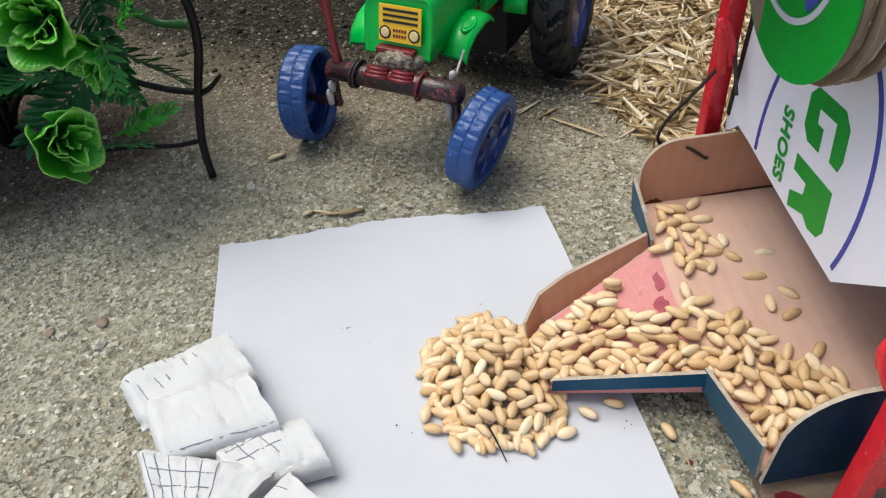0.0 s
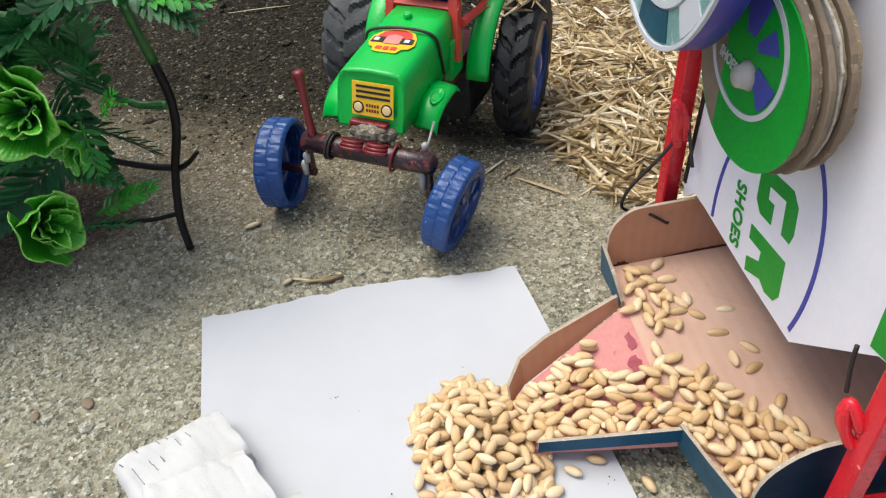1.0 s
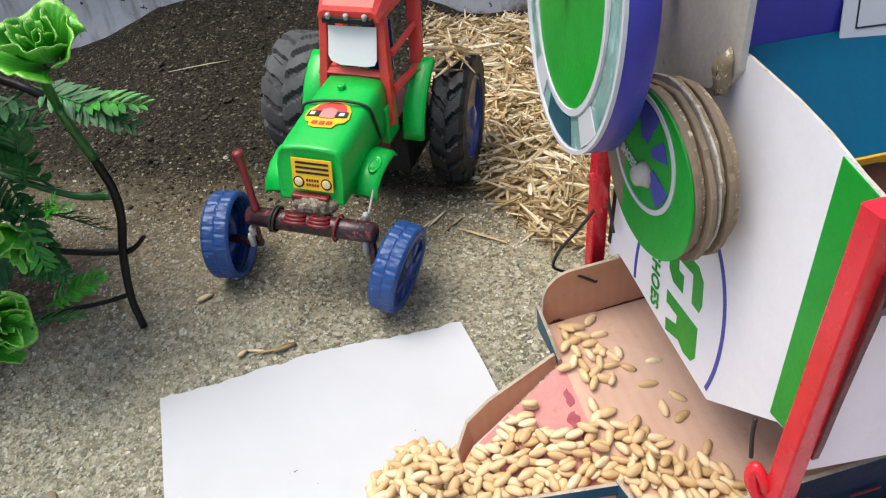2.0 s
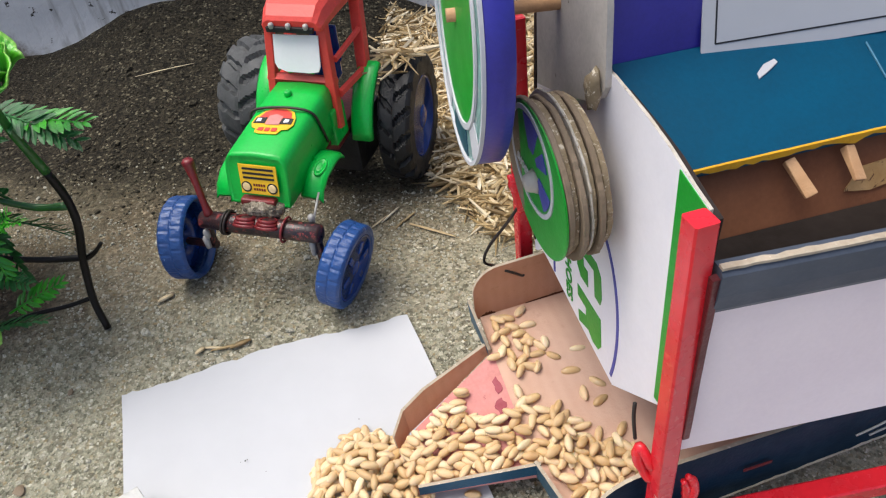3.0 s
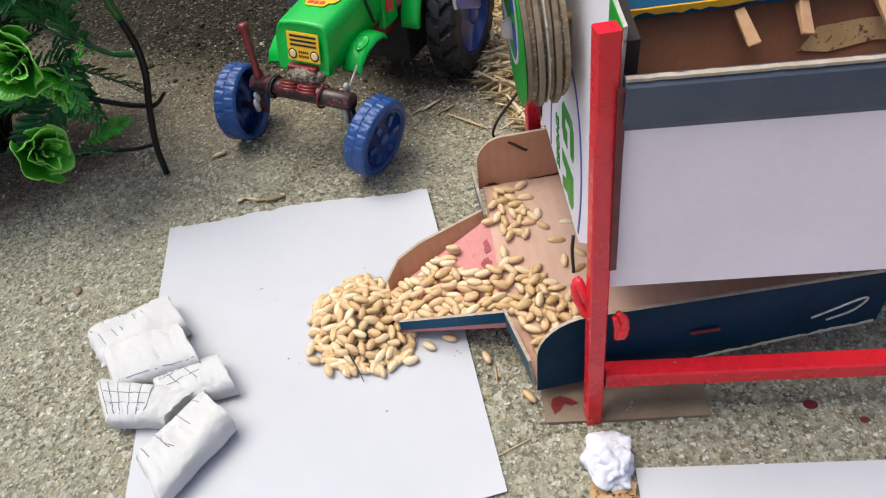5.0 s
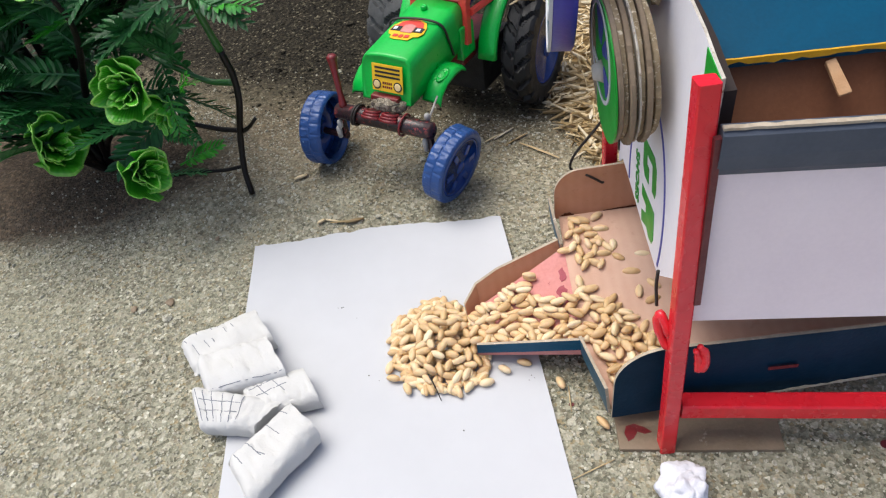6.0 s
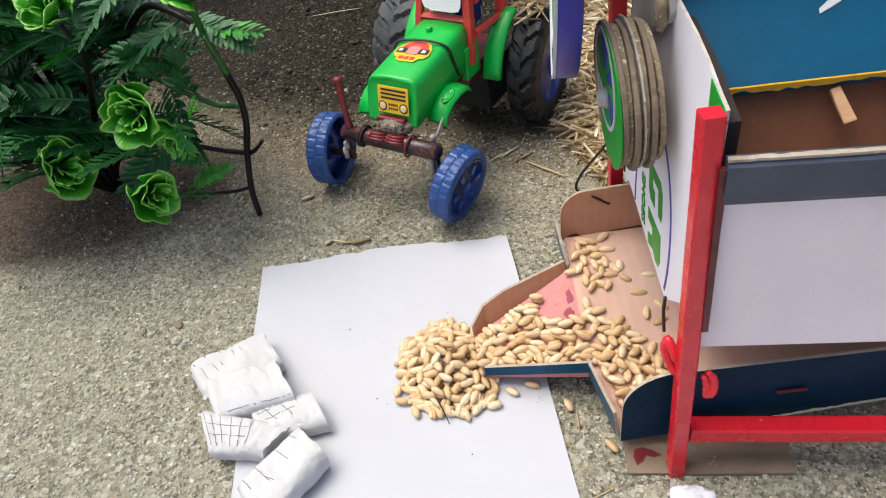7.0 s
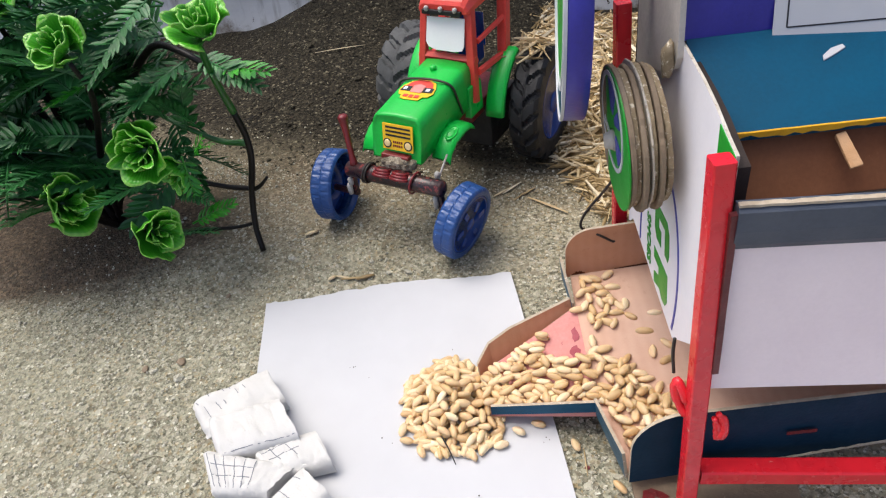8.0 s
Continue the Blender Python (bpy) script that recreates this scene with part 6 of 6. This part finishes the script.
M_SACK = sack_material()
M_PEN = paint("pen_ink", rgb("6d7079"), rgb("8b8f97"), 0.8, spots=500, spec=0.2)
sack([(-69, 101), (-81, 115), (-56, 130), (-44, 116)], (8.5, 9.5), 0.8, 1.0,
     [((0.16, 0.25), (0.13, 0.62)), ((0.30, 0.42), (0.28, 0.64)), ((0.24, 0.80), (0.23, 0.90)), ((0.38, 0.48), (0.37, 0.6)), ((0.42, 0.82), (0.41, 0.92)), ((0.56, 0.6), (0.55, 0.78)), ((0.66, 0.62), (0.65, 0.82)), ((0.08, 0.7), (0.07, 0.8)), ((0.5, 0.84), (0.49, 0.93))],
     "small stuffed white cloth sack with rows of short pen dashes", (1, 0))
sack([(-60, 91), (-71, 107), (-46, 115.5), (-33.5, 99.5)], (10.5, 11.5), 1.0, 5.0, [((0.1, 0.06), (0.97, 0.07))], "small folded white cloth sack with one pen line", (1, 0), 3.6)
sack([(-58, 79), (-68, 95.5), (-32, 90.5), (-40, 79.5)], (10, 8.5), 0.9, 9.0,
     [((0.10, v), (0.62, v + 0.04)) for v in (0.36, 0.6)] + [((u, 0.86), (u + 0.05, 0.12)) for u in (0.06, 0.15, 0.25, 0.38, 0.50, 0.62)], "small stuffed white cloth sack with an inked grid", (1, 0), 3.0)
sack([(-43, 86), (-50, 96), (-30, 104.5), (-20.5, 91.5)], (7.5, 8.5), 1.0, 13.0,
     [((0.2, 0.95), (0.34, 0.4)), ((0.45, 0.95), (0.6, 0.4)), ((0.1, 0.7), (0.7, 0.88)), ((0.18, 0.5), (0.66, 0.6))], "small stuffed white cloth sack with a slanting inked grid", (1, 0), 3.4)
sack([(-32, 54), (-45, 69), (-30, 89), (-17, 78.5)], (10, 12), 1.2, 17.0,
     [((0.28, 0.98), (0.36, 0.45)), ((0.34, 0.6), (0.40, 0.4)), ((0.60, 0.98), (0.66, 0.55)), ((0.84, 0.98), (0.88, 0.75)), ((0.1, 0.9), (0.14, 0.6))], "small stuffed white cloth sack with curved pen lines", (1, 0), 3.2, 0.5)

# ---- crumpled tissue and a scrap beside the second sheet ----
bm = bmesh.new()
bmesh.ops.create_icosphere(bm, subdivisions=5, radius=1.0)
for v in bm.verts:
    p = v.co.copy()
    n = 0.95 + 0.42 * noise.noise(p * 1.5) + 0.3 * abs(noise.noise(p * 2.6 + Vector((3, 1, 0)))) - 0.16 * abs(noise.noise(p * 4.6))
    v.co = mm(91.5 + (6.8 + 1.4 * p.y) * p.x * n, 68 + 7.6 * p.y * n, max(0.3, 4.2 + 5 * p.z * n))
tagged(part("tissue", bm, M_TISSUE, None, "", True), "crumpled white tissue on the cement", "tissue")
bm = bmesh.new()
grid_sheet(bm, 14, 10, lambda s, t: mm(84 + 12 * s + 1.5 * t, 54.5 + 9 * t, 1.6 + 2.2 * abs(noise.noise(Vector((s * 3, t * 3, 1)))) + 1.2 * math.sin(3 * s)), 0.3)
tagged(part("paper_scrap", bm, M_OCHRE), "crumpled ochre paper scrap with brown blotches", "paper scrap")

# ---- dirt: sand grains, crumbs, paint drops, twigs ----
pebbles = []
for k in range(5):
    b = bmesh.new()
    bmesh.ops.create_icosphere(b, subdivisions=1, radius=1.0)
    for v in b.verts:
        v.co *= 1 + 0.45 * noise.noise(v.co * 1.3 + Vector((k * 5, 0, 0)))
        v.co.z *= 0.7
    pebbles.append(([v.co.copy() for v in b.verts], [tuple(v.index for v in f.verts) for f in b.faces]))
    b.free()
PAPERS = [[(-72, 172), (32, 189.5), (63, 61), (-40, 32)], [(98, 68), (205, 72), (208, -75), (101, -79)]]


def scatter(name, n, material, size, area, label, category):
    many = Many()
    for _ in range(n):
        x, y = rnd.uniform(area[0], area[1]), rnd.uniform(area[2], area[3])
        if name == "earth_crumbs" and y + 0.35 * min(x, -80) < 248 + rnd.uniform(-14, 26):
            continue
        if name == "sand_grains" and y + 0.35 * min(x, -80) > 240 and rnd.random() < 0.9:
            continue
        if name == "sand_grains" and ((x + 200) / 95) ** 2 + ((y - 225) / 52) ** 2 < 1 and rnd.random() < 0.85:
            continue
        if any(in_poly(x, y, q) for q in PAPERS) or in_poly(x, y, STRAW_AREA):
            continue
        r = size * rnd.lognormvariate(0, 0.42) * MM
        many.add(*rnd.choice(pebbles), Matrix.Translation((x * MM, y * MM, ground_height(x * MM, y * MM) + r * 0.25)) @ pose(0, 0, 0, rnd.uniform(-30, 30), rnd.uniform(-30, 30), rnd.uniform(0, 360)) @ Matrix.Diagonal((r, r * rnd.uniform(0.7, 1.2), r, 1)))
    return tagged(many.make(name, material, False), label, category, kind="stuff")


scatter("sand_grains", 26000, M_SAND, 0.38, (-190, 175, 20, 320), "loose pale sand grains on the cement", "sand")
M_CRUMB = speckled("earth_crumbs", [rgb("181610"), rgb("2c2820"), rgb("403b2f"), rgb("5c5646")], 900)
scatter("earth_crumbs", 17000, M_CRUMB, 0.5, (-300, 60, 225, 462), "dark crumbs of earth near the wall", "earth")

for x, y, ln, wd, a, mt, lb in ((-88, 392, 34, 1.0, 12, M_STRAW, "thin dry twig lying on the earth"), (-128, 330, 30, 0.9, 50, M_STEM, "thin dark twig lying on the earth")):
    single("twig", *straw_bit(ln, wd, 1.0), mt, pose(x * MM, y * MM, ground_height(x * MM, y * MM) + 0.0012, 0, 0, a), lb, "twig", "twigs")
for x, y, r in ((150, 88, 2.1), (163, 83, 1.4), (60.5, 98, 0.9)):
    bm = bmesh.new()
    slab(bm, [(x + r * (1 + 0.35 * noise.noise(Vector((k, x, 0)))) * math.cos(k * math.tau / 14), y + r * 0.7 * (1 + 0.35 * noise.noise(Vector((k, y, 3)))) * math.sin(k * math.tau / 14)) for k in range(14)], 0.25, lambda p, d: mm(p[0], p[1], 0.2 + d))
    tagged(part("paint_drop", bm, M_BATTEN), "dried dark red paint drop on the cement", "paint drop", "paint drops")
# specks on the paper
many = Many()
for x, y, r in ((12, 146, 0.5), (-25, 137, 0.7), (-24.4, 137.3, 0.5), (-26.5, 136.8, 0.4), (2, 112, 0.6), (-8, 106, 0.7), (27, 86, 0.7), (-18, 132, 0.35), (8, 128, 0.3), (47.5, 108, 0.6), (48.6, 107, 0.45), (46.8, 106, 0.4), (-4, 104, 0.5)):
    many.add(*rnd.choice(pebbles), Matrix.Translation((x * MM, y * MM, 1.75 * MM)) @ Matrix.Diagonal((r * 0.4 * MM, r * 0.4 * MM, r * 0.25 * MM, 1)))
tagged(many.make("specks", M_CRUMB, False), "tiny dark specks of chaff on the paper", "specks", kind="stuff")
for x, y, s in ((-60, 216, 2.6), (-98, 140, 3.4), (-112, 136, 2.8), (-92, 178, 2.2), (72, 140, 1.6)):
    me_v, me_f = pebbles[int(s * 10) % 5]
    single("chip", [v * 0.75 * s * MM for v in me_v], me_f, M_BASEBOARD, pose(x * MM, y * MM, ground_height(x * MM, y * MM) + 0.0006, 0, 0, 40 * s) @ Matrix.Diagonal((1, 0.7, 0.35, 1)), "flat tan chip lying on the cement", "chip", "tan chips")
for pts in ([(-110, 93), (-104, 90.6), (-98, 90), (-95, 94), (-89, 97), (-83, 95)], [(-98, 90), (-95, 87.4), (-92, 86), (-90, 89)]):
    bm = bmesh.new()
    line = [p.xy for p in curve_pts([Vector((*p, 0)) for p in pts], 5)]
    n = len(line)
    left = [bm.verts.new((p.x, p.y + (0.00004 + 0.00008 * abs(noise.noise(Vector((i * 0.7, p.x * 50, 0))))), 0.0003)) for i, p in enumerate(line)]
    right = [bm.verts.new((p.x, p.y - 0.00022, 0.0003)) for p in line]
    for i in range(n - 1):
        bm.faces.new((left[i], left[i + 1], right[i + 1], right[i]))
    tagged(part("crack", bm, M_CRACK), "dark hairline crack in the cement floor", "crack", "cracks")
